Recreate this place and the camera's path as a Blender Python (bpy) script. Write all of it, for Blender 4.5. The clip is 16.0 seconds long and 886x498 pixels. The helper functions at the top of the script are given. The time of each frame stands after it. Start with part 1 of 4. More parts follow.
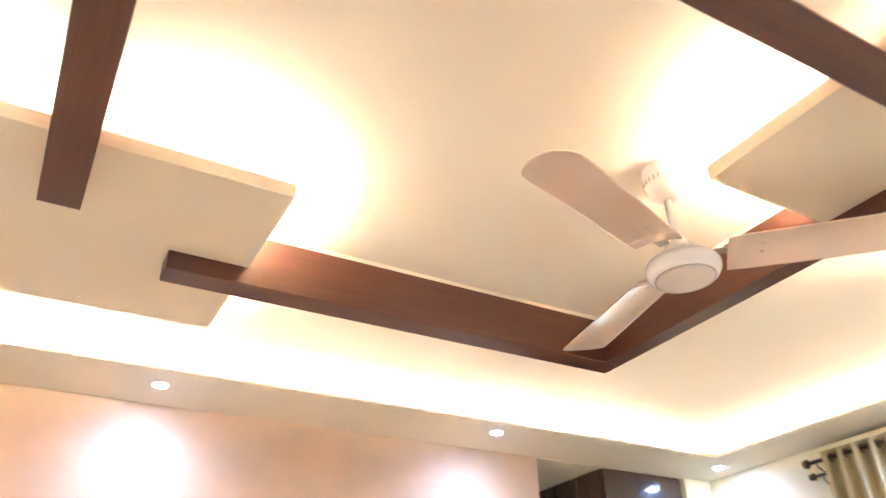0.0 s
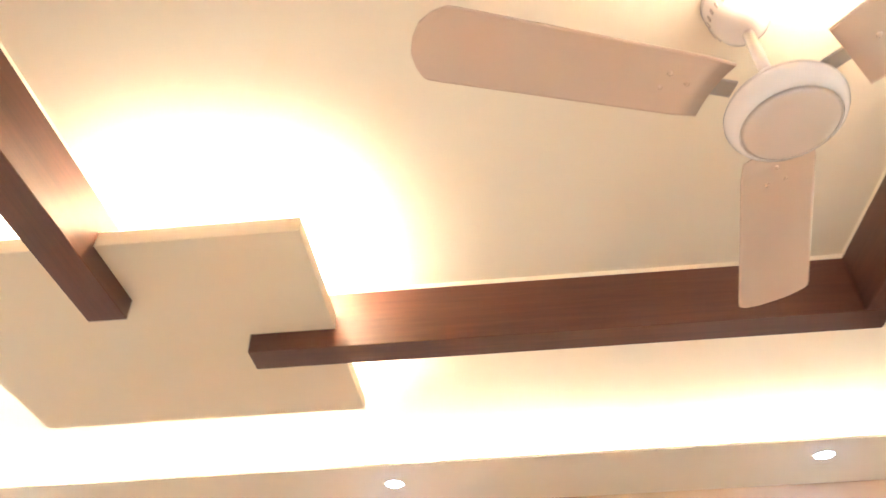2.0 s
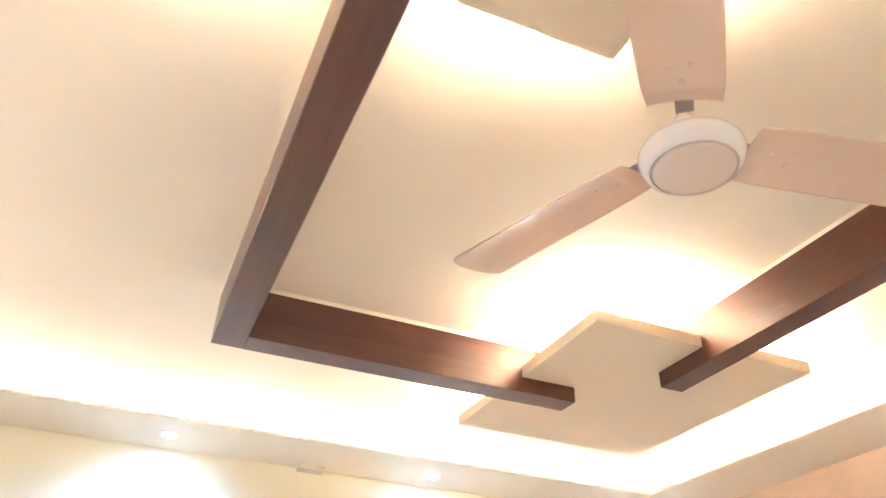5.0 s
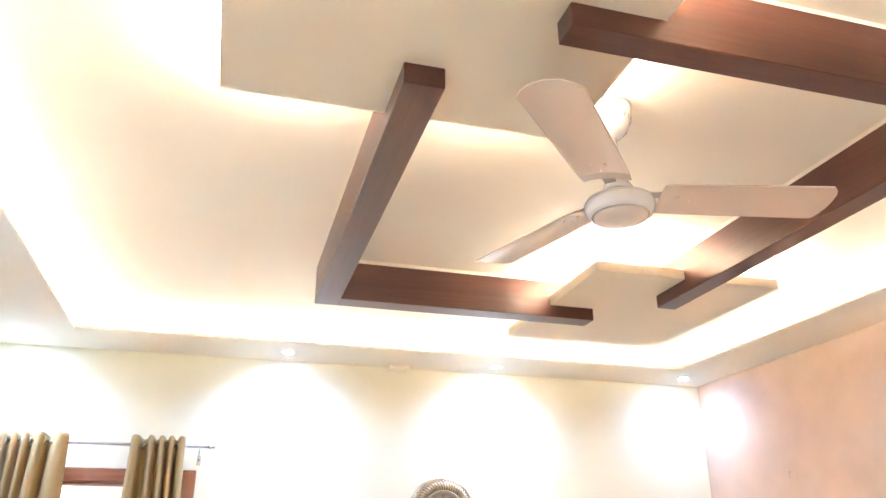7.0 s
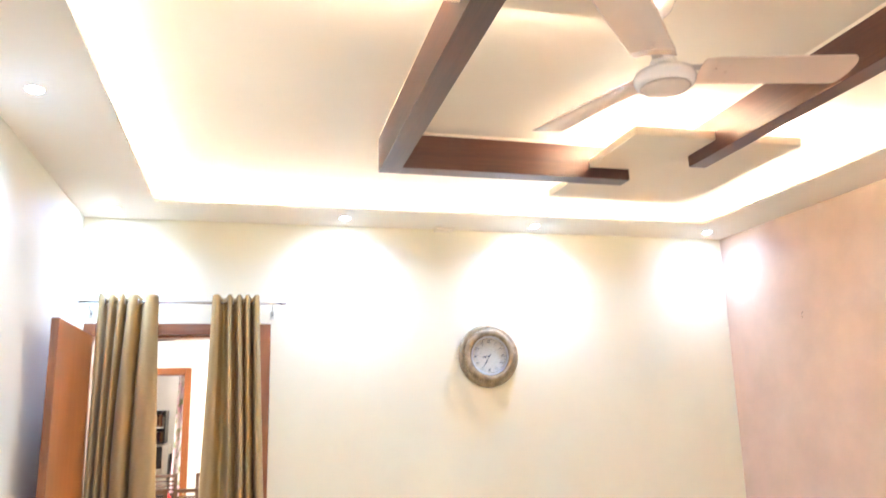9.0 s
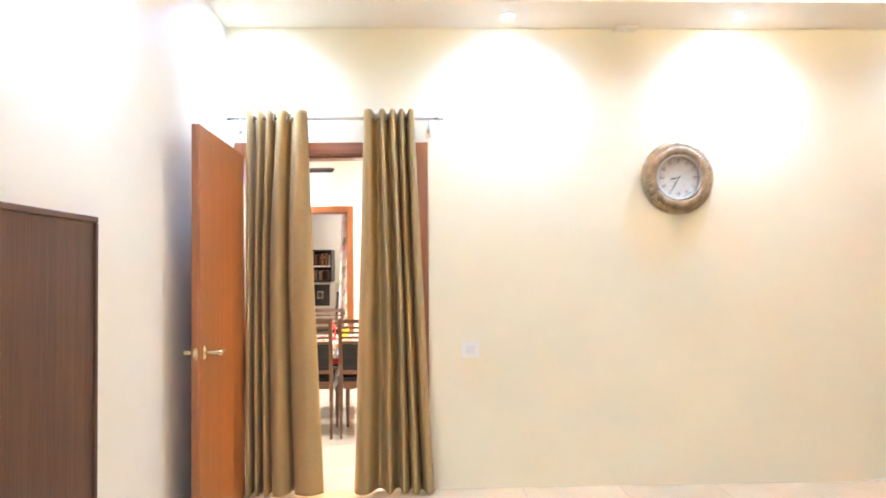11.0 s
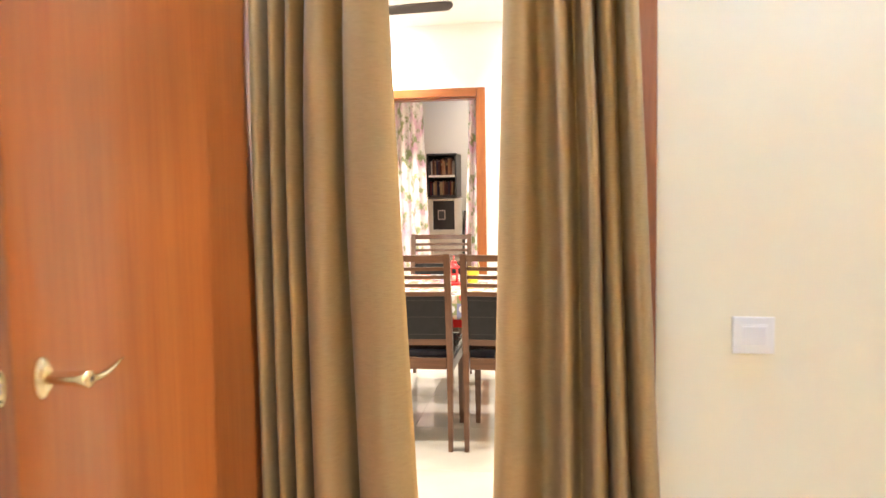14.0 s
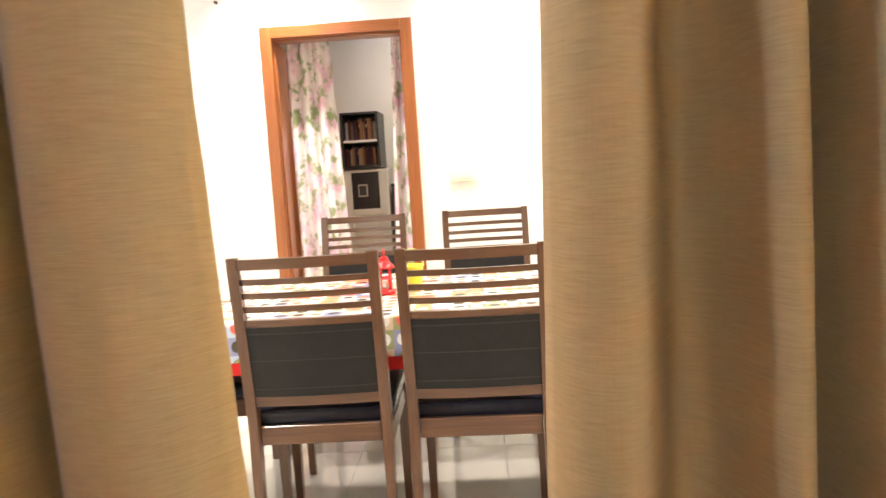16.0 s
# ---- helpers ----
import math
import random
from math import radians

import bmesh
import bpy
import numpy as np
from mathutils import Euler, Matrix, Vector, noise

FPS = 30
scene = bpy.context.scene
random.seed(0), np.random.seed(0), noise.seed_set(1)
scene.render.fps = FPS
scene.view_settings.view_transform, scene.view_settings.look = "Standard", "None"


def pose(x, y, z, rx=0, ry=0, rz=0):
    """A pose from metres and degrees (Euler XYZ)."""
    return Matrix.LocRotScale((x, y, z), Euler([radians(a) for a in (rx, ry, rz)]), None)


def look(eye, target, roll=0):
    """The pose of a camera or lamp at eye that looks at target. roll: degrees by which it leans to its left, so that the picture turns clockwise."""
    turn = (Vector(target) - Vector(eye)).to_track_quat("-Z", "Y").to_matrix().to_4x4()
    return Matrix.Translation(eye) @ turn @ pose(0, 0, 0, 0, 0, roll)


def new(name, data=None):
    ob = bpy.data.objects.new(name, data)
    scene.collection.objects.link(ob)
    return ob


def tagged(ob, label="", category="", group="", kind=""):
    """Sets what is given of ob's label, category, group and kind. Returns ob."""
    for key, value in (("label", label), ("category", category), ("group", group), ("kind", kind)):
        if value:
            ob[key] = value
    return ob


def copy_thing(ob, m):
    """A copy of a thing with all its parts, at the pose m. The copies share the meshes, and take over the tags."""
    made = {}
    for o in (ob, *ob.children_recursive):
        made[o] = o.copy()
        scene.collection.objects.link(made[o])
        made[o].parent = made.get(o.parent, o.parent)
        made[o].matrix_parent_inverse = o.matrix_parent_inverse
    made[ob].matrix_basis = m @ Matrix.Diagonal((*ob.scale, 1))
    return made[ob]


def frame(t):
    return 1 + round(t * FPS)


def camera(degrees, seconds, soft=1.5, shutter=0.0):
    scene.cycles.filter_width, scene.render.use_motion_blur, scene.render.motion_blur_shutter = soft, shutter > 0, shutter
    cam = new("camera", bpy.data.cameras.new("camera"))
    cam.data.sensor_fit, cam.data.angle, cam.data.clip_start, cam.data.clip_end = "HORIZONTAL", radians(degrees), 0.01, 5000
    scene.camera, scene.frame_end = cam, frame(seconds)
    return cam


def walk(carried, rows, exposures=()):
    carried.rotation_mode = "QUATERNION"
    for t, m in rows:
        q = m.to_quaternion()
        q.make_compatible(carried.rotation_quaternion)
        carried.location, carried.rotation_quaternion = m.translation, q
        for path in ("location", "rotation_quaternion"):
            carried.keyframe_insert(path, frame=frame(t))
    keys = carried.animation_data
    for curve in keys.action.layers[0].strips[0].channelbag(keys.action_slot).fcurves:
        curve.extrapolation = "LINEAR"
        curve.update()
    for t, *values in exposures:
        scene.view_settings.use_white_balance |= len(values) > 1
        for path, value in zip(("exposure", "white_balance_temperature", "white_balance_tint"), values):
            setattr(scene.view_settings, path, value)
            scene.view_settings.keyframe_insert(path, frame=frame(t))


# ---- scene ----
cam = camera(61.2, 16.0, 1.5, 0.5)
PATH = [
    (0, (0.357, 0.567, 1.587), (1.226, 2.038, 2.627), -2.0),
    (0.5, (0.605, 0.656, 1.593), (1.288, 2.174, 2.701), -2.2),
    (1, (0.828, 0.752, 1.604), (1.305, 2.304, 2.771), -2.6),
    (1.5, (1.076, 0.806, 1.622), (1.267, 2.393, 2.825), -2.1),
    (2, (1.305, 0.881, 1.612), (1.195, 2.428, 2.875), -1.7),
    (2.5, (1.556, 0.994, 1.635), (1.054, 2.414, 2.952), 0.8),
    (3, (1.813, 1.109, 1.682), (0.891, 2.293, 3.004), 3.8),
    (3.5, (1.968, 1.083, 1.694), (0.821, 2.089, 2.986), 2.9),
    (4, (2.172, 0.991, 1.692), (0.852, 1.879, 2.905), 1.7),
    (4.5, (2.507, 1.006, 1.669), (1.004, 1.702, 2.791), 2.4),
    (4.7, (2.576, 0.973, 1.626), (1.054, 1.639, 2.74), 2.2),
    (7, (3.595, 0.739, 1.646), (1.815, 1.247, 2.404), -0.1),
    (7.5, (3.717, 0.663, 1.628), (1.917, 1.184, 2.327), -0.5),
    (8, (3.807, 0.56, 1.613), (1.985, 1.109, 2.23), -1.1),
    (8.5, (3.867, 0.496, 1.579), (2.013, 1.033, 2.102), -1.4),
    (9, (3.904, 0.466, 1.527), (2.01, 0.954, 1.946), -1.4),
    (9.5, (3.87, 0.477, 1.51), (1.934, 0.882, 1.808), -1.3),
    (10, (3.762, 0.518, 1.449), (1.794, 0.813, 1.649), -0.9),
    (12.5, (2.011, 0.468, 1.289), (0.020, 0.289, 1.218), -1.0),
    (13, (1.582, 0.424, 1.280), (-0.403, 0.203, 1.182), -1.4),
    (13.5, (1.150, 0.372, 1.262), (-0.829, 0.107, 1.143), -1.0),
    (14, (0.702, 0.305, 1.243), (-1.272, 0.023, 1.092), -0.9),
    (14.5, (0.221, 0.224, 1.243), (-1.751, -0.052, 1.051), -1.4),
    (15, (-0.290, 0.175, 1.205), (-2.258, -0.111, 0.988), -2.3),
    (15.5, (-0.560, 0.140, 1.188), (-2.538, -0.059, 0.967), -3.2),
    (16, (-0.710, 0.115, 1.172), (-2.696, 0.027, 0.954), -3.5),
]
walk(cam, [(t, look(eye, target, roll)) for t, eye, target, roll in PATH], [(0.0, 1.20, 6950, 13), (1.5, 1.18, 7050, 13), (4.5, 1.12, 6800, 13), (7.0, 1.12, 6450, 12), (10.0, 1.14, 6700, 12), (12.5, 1.13, 7150, 13), (14.5, 0.99, 7150, 13), (15.3, 0.82, 7150, 13), (16.0, 0.79, 6950, 12)])

# ---- light ----
world = bpy.data.worlds.new("world")
scene.world = world
world.use_nodes = True
world.node_tree.nodes["Background"].inputs["Color"].default_value = (1.0, 0.86, 0.7, 1)
world.node_tree.nodes["Background"].inputs["Strength"].default_value = 0.02
WARM, COOL, SOFT = (1.0, 0.88, 0.75), (0.31, 0.51, 1.0), (1.0, 0.93, 0.84)
COVE, PANEL_LED = 310.0, 235.0
SPOT_WATTS = 75.0

# ---- plan (metres) ----
XW, XE, YS, YN = -1.383, 4.56, -0.643, 4.190          # bedroom
ZB, ZC = 2.843, 2.926                                    # bulkhead, upper ceiling
TW, TE, TS, TN = -0.897, 4.14, -0.145, 3.735           # tray edge
XD0, XD1 = -1.553, -5.284                               # dining room
YD0, YD1, ZD = -2.3, 2.6, 2.565
PX0, PX1, PY1 = 3.095, 3.62, 5.9                         # passage beside the wardrobe


# ---- materials ----
def mat(name, color, rough=0.6, metal=0.0, spec=0.5):
    m = bpy.data.materials.new(name)
    m.use_nodes = True
    b = m.node_tree.nodes["Principled BSDF"]
    b.inputs["Base Color"].default_value = (*color, 1)
    b.inputs["Roughness"].default_value = rough
    b.inputs["Metallic"].default_value = metal
    b.inputs["Specular IOR Level"].default_value = spec
    return m


def nodes_of(m):
    return m.node_tree.nodes, m.node_tree.links, m.node_tree.nodes["Principled BSDF"]


def mapped(m, scale=(1, 1, 1)):
    n, l, _ = nodes_of(m)
    co, mp = n.new("ShaderNodeTexCoord"), n.new("ShaderNodeMapping")
    mp.inputs["Scale"].default_value = scale
    l.new(co.outputs["Object"], mp.inputs["Vector"])
    return mp.outputs["Vector"]


def noise_tex(m, vec, scale, detail=4, rough=0.55):
    n, l, _ = nodes_of(m)
    t = n.new("ShaderNodeTexNoise")
    t.inputs["Scale"].default_value, t.inputs["Detail"].default_value, t.inputs["Roughness"].default_value = scale, detail, rough
    l.new(vec, t.inputs["Vector"])
    return t.outputs["Fac"]


def ramp(m, fac, stops):
    n, l, _ = nodes_of(m)
    r = n.new("ShaderNodeValToRGB")
    while len(r.color_ramp.elements) < len(stops):
        r.color_ramp.elements.new(0.5)
    for e, (p, c) in zip(r.color_ramp.elements, stops):
        e.position, e.color = p, (*c, 1)
    l.new(fac, r.inputs["Fac"])
    return r.outputs["Color"]


def bump(m, fac, strength, distance):
    n, l, b = nodes_of(m)
    p = n.new("ShaderNodeBump")
    p.inputs["Strength"].default_value, p.inputs["Distance"].default_value = strength, distance
    l.new(fac, p.inputs["Height"])
    l.new(p.outputs["Normal"], b.inputs["Normal"])


def paint(name, color, rough=0.55, mottle=0.05, relief=0.05, scale=2.0, stretch=(1, 1, 1)):
    m = mat(name, color, rough, spec=0.3)
    n, l, b = nodes_of(m)
    v = mapped(m, stretch)
    lo, hi = [tuple(max(0, c * (1 + s * mottle)) for c in color) for s in (-1, 1)]
    l.new(ramp(m, noise_tex(m, v, scale, 5), [(0.3, lo), (0.7, hi)]), b.inputs["Base Color"])
    bump(m, noise_tex(m, v, 120, 3), relief, 0.004)
    return m


def wood(name, dark, light, along, rough=0.35, scale=6.0, coat=0.0, spec=0.5):
    m = mat(name, light, rough, spec=spec)
    n, l, b = nodes_of(m)
    s = [14.0, 14.0, 14.0]
    s["xyz".index(along)] = 0.7
    v = mapped(m, s)
    grain = noise_tex(m, v, scale, 6, 0.62)
    broad = noise_tex(m, mapped(m, [q * 0.22 for q in s]), scale, 3)
    mix = n.new("ShaderNodeMath")
    mix.operation = "MULTIPLY_ADD"
    l.new(grain, mix.inputs[0])
    mix.inputs[1].default_value = 0.55
    half = n.new("ShaderNodeMath")
    half.operation = "MULTIPLY"
    half.inputs[1].default_value = 0.45
    l.new(broad, half.inputs[0])
    l.new(half.outputs[0], mix.inputs[2])
    l.new(ramp(m, mix.outputs[0], [(0.36, dark), (0.64, light)]), b.inputs["Base Color"])
    bump(m, grain, 0.04, 0.002)
    b.inputs["Coat Weight"].default_value = coat
    b.inputs["Coat Roughness"].default_value = 0.12
    return m


def glow(name, color, strength):
    m = bpy.data.materials.new(name)
    m.use_nodes = True
    b = m.node_tree.nodes["Principled BSDF"]
    b.inputs["Base Color"].default_value = (0.8, 0.8, 0.8, 1)
    b.inputs["Emission Color"].default_value = (*color, 1)
    b.inputs["Emission Strength"].default_value = strength
    return m


def fabric(name, base, dark, weave=900.0, rough=0.85):
    m = mat(name, base, rough, spec=0.25)
    n, l, b = nodes_of(m)
    slub = noise_tex(m, mapped(m, (16, 16, 300)), 2.2, 4, 0.65)
    warp = noise_tex(m, mapped(m, (420, 420, 9)), 2.0, 2)
    mx = n.new("ShaderNodeMath")
    mx.operation = "MULTIPLY_ADD"
    mx.inputs[1].default_value = 0.82
    l.new(slub, mx.inputs[0])
    hv = n.new("ShaderNodeMath")
    hv.operation = "MULTIPLY"
    hv.inputs[1].default_value = 0.18
    l.new(warp, hv.inputs[0])
    l.new(hv.outputs[0], mx.inputs[2])
    l.new(ramp(m, mx.outputs[0], [(0.24, dark), (0.76, base)]), b.inputs["Base Color"])
    bump(m, mx.outputs[0], 0.14, 0.0012)
    b.inputs["Sheen Weight"].default_value = 0.03
    b.inputs["Sheen Roughness"].default_value = 0.4
    return m


M_CREAM = paint("cream_wall_paint", (0.87, 0.77, 0.52), 0.5, 0.03, 0.06)
M_PEACH = paint("peach_textured_paint", (0.63, 0.43, 0.285), 0.55, 0.085, 0.15, 3.0)
M_WHITE = paint("white_wall_paint", (0.82, 0.80, 0.74), 0.5, 0.02, 0.05)
M_CEIL = paint("cream_ceiling_paint", (0.84, 0.73, 0.575), 0.6, 0.025, 0.05, 1.4)
bump(M_CEIL, noise_tex(M_CEIL, mapped(M_CEIL), 2.6, 2, 0.4), 0.4, 0.03)
M_PANEL = paint("beige_panel_paint", (0.82, 0.68, 0.495), 0.55, 0.025, 0.05, 1.4)
M_OFFWHITE = paint("off_white_wall_paint", (0.86, 0.795, 0.605), 0.5, 0.025, 0.06)
M_GREY = paint("grey_white_wall_paint", (0.72, 0.67, 0.57), 0.6, 0.03, 0.05)
M_BEAM_X = wood("walnut_beam_x", (0.064, 0.0185, 0.010), (0.104, 0.032, 0.016), "x", 0.38, 6.0, 0.25)
M_BEAM_Y = wood("walnut_beam_y", (0.064, 0.0185, 0.010), (0.104, 0.032, 0.016), "y", 0.38, 6.0, 0.25)
M_TEAK = wood("teak_veneer", (0.385, 0.101, 0.017), (0.46, 0.138, 0.027), "z", 0.36, 5.0, 0.42, 0.25)
M_FRAME = wood("teak_frame", (0.23, 0.065, 0.018), (0.36, 0.12, 0.035), "z", 0.32, 7.0, 0.3)
M_FRAME_Y = wood("teak_frame_head", (0.23, 0.065, 0.018), (0.36, 0.12, 0.035), "y", 0.32, 7.0, 0.3)
M_RED_DOOR = wood("dark_red_door", (0.16, 0.035, 0.014), (0.25, 0.065, 0.025), "z", 0.3, 5.0, 0.4)
M_CHAIR = wood("walnut_chair", (0.068, 0.030, 0.016), (0.130, 0.062, 0.034), "z", 0.33, 8.0, 0.3)
M_CHAIR_Y = wood("walnut_chair_rail", (0.068, 0.030, 0.016), (0.130, 0.062, 0.034), "y", 0.33, 8.0, 0.3)
M_BOARD = wood("dark_walnut_board", (0.066, 0.028, 0.013), (0.110, 0.050, 0.025), "z", 0.5, spec=0.3)
M_WENGE = wood("wenge_wardrobe", (0.050, 0.026, 0.016), (0.072, 0.038, 0.024), "z", 0.15, 6.0, 0.6)
M_SHELF = wood("dark_shelf", (0.012, 0.009, 0.008), (0.028, 0.022, 0.019), "z", 0.4)
M_CURTAIN = fabric("olive_brown_fabric", (0.455, 0.293, 0.116), (0.315, 0.195, 0.072))
M_BEIGE = fabric("beige_fabric", (0.47, 0.38, 0.22), (0.32, 0.25, 0.13))
# Warm light bounced off floor and peach wall is mixed into these enamel colours.
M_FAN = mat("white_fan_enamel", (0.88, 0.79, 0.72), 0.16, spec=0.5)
M_BLADE = paint("warm_bounce_fan_enamel", (0.76, 0.555, 0.415), 0.10, 0.03, 0.0, 5.0)
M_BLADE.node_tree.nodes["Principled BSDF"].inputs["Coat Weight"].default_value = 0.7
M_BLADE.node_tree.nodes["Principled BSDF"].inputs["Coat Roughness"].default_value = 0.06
M_CAP = mat("warm_bounce_fan_cover_enamel", (0.74, 0.60, 0.50), 0.09, spec=0.5)
M_ARM = mat("dull_steel_fan_arm", (0.42, 0.36, 0.32), 0.4, 0.6)
M_BROWN_FAN = mat("brown_fan_enamel", (0.035, 0.028, 0.025), 0.35)
M_CHROME = mat("brushed_chrome", (0.62, 0.60, 0.57), 0.22, 1.0)
M_BRASS = mat("polished_brass", (0.86, 0.74, 0.45), 0.2, 1.0)
M_BRONZE = mat("dark_bronze", (0.12, 0.09, 0.06), 0.35, 1.0)
M_PLASTIC = mat("white_switch_plastic", (0.86, 0.81, 0.70), 0.3)
M_GREYISH = mat("pale_grey_plastic", (0.80, 0.75, 0.66), 0.35)
M_BLACK = mat("black_plastic", (0.02, 0.02, 0.022), 0.4)
M_LEATHER = paint("black_leather", (0.011, 0.011, 0.012), 0.42, 0.2, 0.25, 30.0)
M_SEAT = paint("glossy_black_leather", (0.018, 0.020, 0.036), 0.22, 0.2, 0.12, 30.0)
M_STITCH = mat("grey_stitching", (0.028, 0.027, 0.027), 0.7)
M_SEAM = mat("grey_seam", (0.52, 0.44, 0.38), 0.6)
M_RED = mat("red_enamel", (0.62, 0.018, 0.02), 0.3)
M_YELLOW = mat("yellow_plastic", (0.80, 0.71, 0.06), 0.4)
M_LED = glow("warm_led_strip", WARM, COVE)
M_LED_P = glow("warm_led_panel_strip", WARM, PANEL_LED)
M_DISC = glow("cool_downlight_disc", (0.32, 0.50, 1.0), 240.0)
M_GLASS = mat("clear_glass", (1, 1, 1), 0.02)
M_GLASS.node_tree.nodes["Principled BSDF"].inputs["Transmission Weight"].default_value = 1.0
M_GOLD = paint("antique_gold_resin", (0.33, 0.235, 0.125), 0.42, 0.35, 0.3, 22.0)
M_GOLD.node_tree.nodes["Principled BSDF"].inputs["Metallic"].default_value = 0.25
M_SILVER = mat("dull_silver", (0.62, 0.57, 0.50), 0.35, 0.9)
M_DIAL = paint("silver_dial", (0.60, 0.48, 0.31), 0.35, 0.08, 0.02, 8.0)
M_INK = mat("dark_ink", (0.05, 0.045, 0.04), 0.5)


def tile_material(name, dark, light):
    m = mat(name, light, 0.07, spec=0.6)
    n, l, b = nodes_of(m)
    info, v = n.new("ShaderNodeObjectInfo"), mapped(m)
    c = ramp(m, noise_tex(m, v, 2.5, 6), [(0.3, dark), (0.7, light)])
    hsv = n.new("ShaderNodeHueSaturation")
    vary = n.new("ShaderNodeMapRange")
    vary.inputs["To Min"].default_value, vary.inputs["To Max"].default_value = 0.96, 1.04
    l.new(info.outputs["Random"], vary.inputs["Value"])
    l.new(vary.outputs["Result"], hsv.inputs["Value"])
    l.new(c, hsv.inputs["Color"])
    l.new(hsv.outputs["Color"], b.inputs["Base Color"])
    return m


def floral_material():
    m = mat("floral_curtain_fabric", (0.7, 0.66, 0.6), 0.85, spec=0.2)
    n, l, b = nodes_of(m)
    big = ramp(m, noise_tex(m, mapped(m, (1, 5, 2.6)), 2.0, 3), [(0.40, (0.80, 0.78, 0.74)), (0.50, (0.82, 0.72, 0.74)), (0.60, (0.72, 0.47, 0.58))])
    leaf = ramp(m, noise_tex(m, mapped(m, (1, 7, 4.2)), 2.4, 4, 0.6), [(0.50, (0, 0, 0)), (0.60, (1, 1, 1))])
    mix = n.new("ShaderNodeMix")
    mix.data_type = "RGBA"
    mix.inputs["B"].default_value = (0.30, 0.36, 0.19, 1)
    l.new(big, mix.inputs["A"])
    l.new(leaf, mix.inputs["Factor"])
    l.new(mix.outputs["Result"], b.inputs["Base Color"])
    return m


M_TILE = tile_material("cream_vitrified_tile", (0.43, 0.41, 0.365), (0.50, 0.48, 0.425))
# Bedroom tile goes unseen; its warm beige is chosen to tint bounced light.
M_TILE_BEIGE = tile_material("beige_bounce_tile", (0.68, 0.485, 0.27), (0.76, 0.55, 0.32))
M_GROUT = paint("tile_grout", (0.47, 0.44, 0.38), 0.8, 0.08, 0.1)
M_FLORAL = floral_material()


# ---- builders ----
def finish(bm, name, material, parent=None, label=""):
    me = bpy.data.meshes.new(name)
    bm.normal_update()
    bm.to_mesh(me)
    bm.free()
    for mm in material if isinstance(material, (list, tuple)) else [material]:
        me.materials.append(mm)
    ob = new(name, me)
    if parent is not None:
        ob.parent = parent
    if label:
        ob["label"] = label
    return ob


def part(name, bm, material, parent, label=""):
    return finish(bm, name, material, parent, label)


def thing(name, m, label, category, group="", kind=""):
    ob = new(name)
    ob.matrix_world = m
    return tagged(ob, label, category, group, kind)


def box(x0, x1, y0, y1, z0, z1, bevel=0.0, seg=2, bm=None):
    own = bm or bmesh.new()
    made = bmesh.ops.create_cube(own, size=1, matrix=Matrix.LocRotScale(((x0 + x1) / 2, (y0 + y1) / 2, (z0 + z1) / 2), None, (abs(x1 - x0), abs(y1 - y0), abs(z1 - z0))))
    if bevel:
        edges = list({e for v in made["verts"] for e in v.link_edges})
        bmesh.ops.bevel(own, geom=edges, offset=bevel, segments=seg, profile=0.6, affect="EDGES")
    return own


def lathe(profile, steps=32, bm=None, m=None):
    """Turns (radius, height) pairs round z."""
    own = bm or bmesh.new()
    rings = []
    for r, z in profile:
        ring = [own.verts.new((m @ Vector(p)) if m else p) for p in ((r * math.cos(2 * math.pi * k / steps), r * math.sin(2 * math.pi * k / steps), z) for k in range(steps))]
        rings.append(ring)
    for a, b in zip(rings, rings[1:]):
        for k in range(steps):
            own.faces.new((a[k], a[(k + 1) % steps], b[(k + 1) % steps], b[k])).smooth = True
    own.faces.new(rings[0][::-1])
    own.faces.new(rings[-1])
    return own


def tube(points, radius, steps=10, bm=None, taper=None):
    """A round bar along points."""
    own = bm or bmesh.new()
    rings = []
    pts = [Vector(p) for p in points]
    for i, p in enumerate(pts):
        d = (pts[min(i + 1, len(pts) - 1)] - pts[max(i - 1, 0)]).normalized()
        side = d.cross(Vector((0, 0, 1)) if abs(d.z) < 0.9 else Vector((1, 0, 0))).normalized()
        up = side.cross(d)
        r = taper[i] if taper else radius
        rings.append([own.verts.new(p + r * (side * math.cos(2 * math.pi * k / steps) + up * math.sin(2 * math.pi * k / steps))) for k in range(steps)])
    for a, b in zip(rings, rings[1:]):
        for k in range(steps):
            own.faces.new((a[k], a[(k + 1) % steps], b[(k + 1) % steps], b[k])).smooth = True
    own.faces.new(rings[0][::-1])
    own.faces.new(rings[-1])
    bmesh.ops.recalc_face_normals(own, faces=own.faces)
    return own


def torus(R, r, m=None, a=40, b=12, bm=None):
    own = bm or bmesh.new()
    vs = [[own.verts.new((m or Matrix()) @ Vector(((R + r * math.cos(v)) * math.cos(u), (R + r * math.cos(v)) * math.sin(u), r * math.sin(v)))) for v in (2 * math.pi * j / b for j in range(b))] for u in (2 * math.pi * i / a for i in range(a))]
    for i in range(a):
        for j in range(b):
            own.faces.new((vs[i][j], vs[(i + 1) % a][j], vs[(i + 1) % a][(j + 1) % b], vs[i][(j + 1) % b])).smooth = True
    return own


def setting(name, bm, material, label, category):
    return tagged(finish(bm, name, material), label, category, kind="structure")


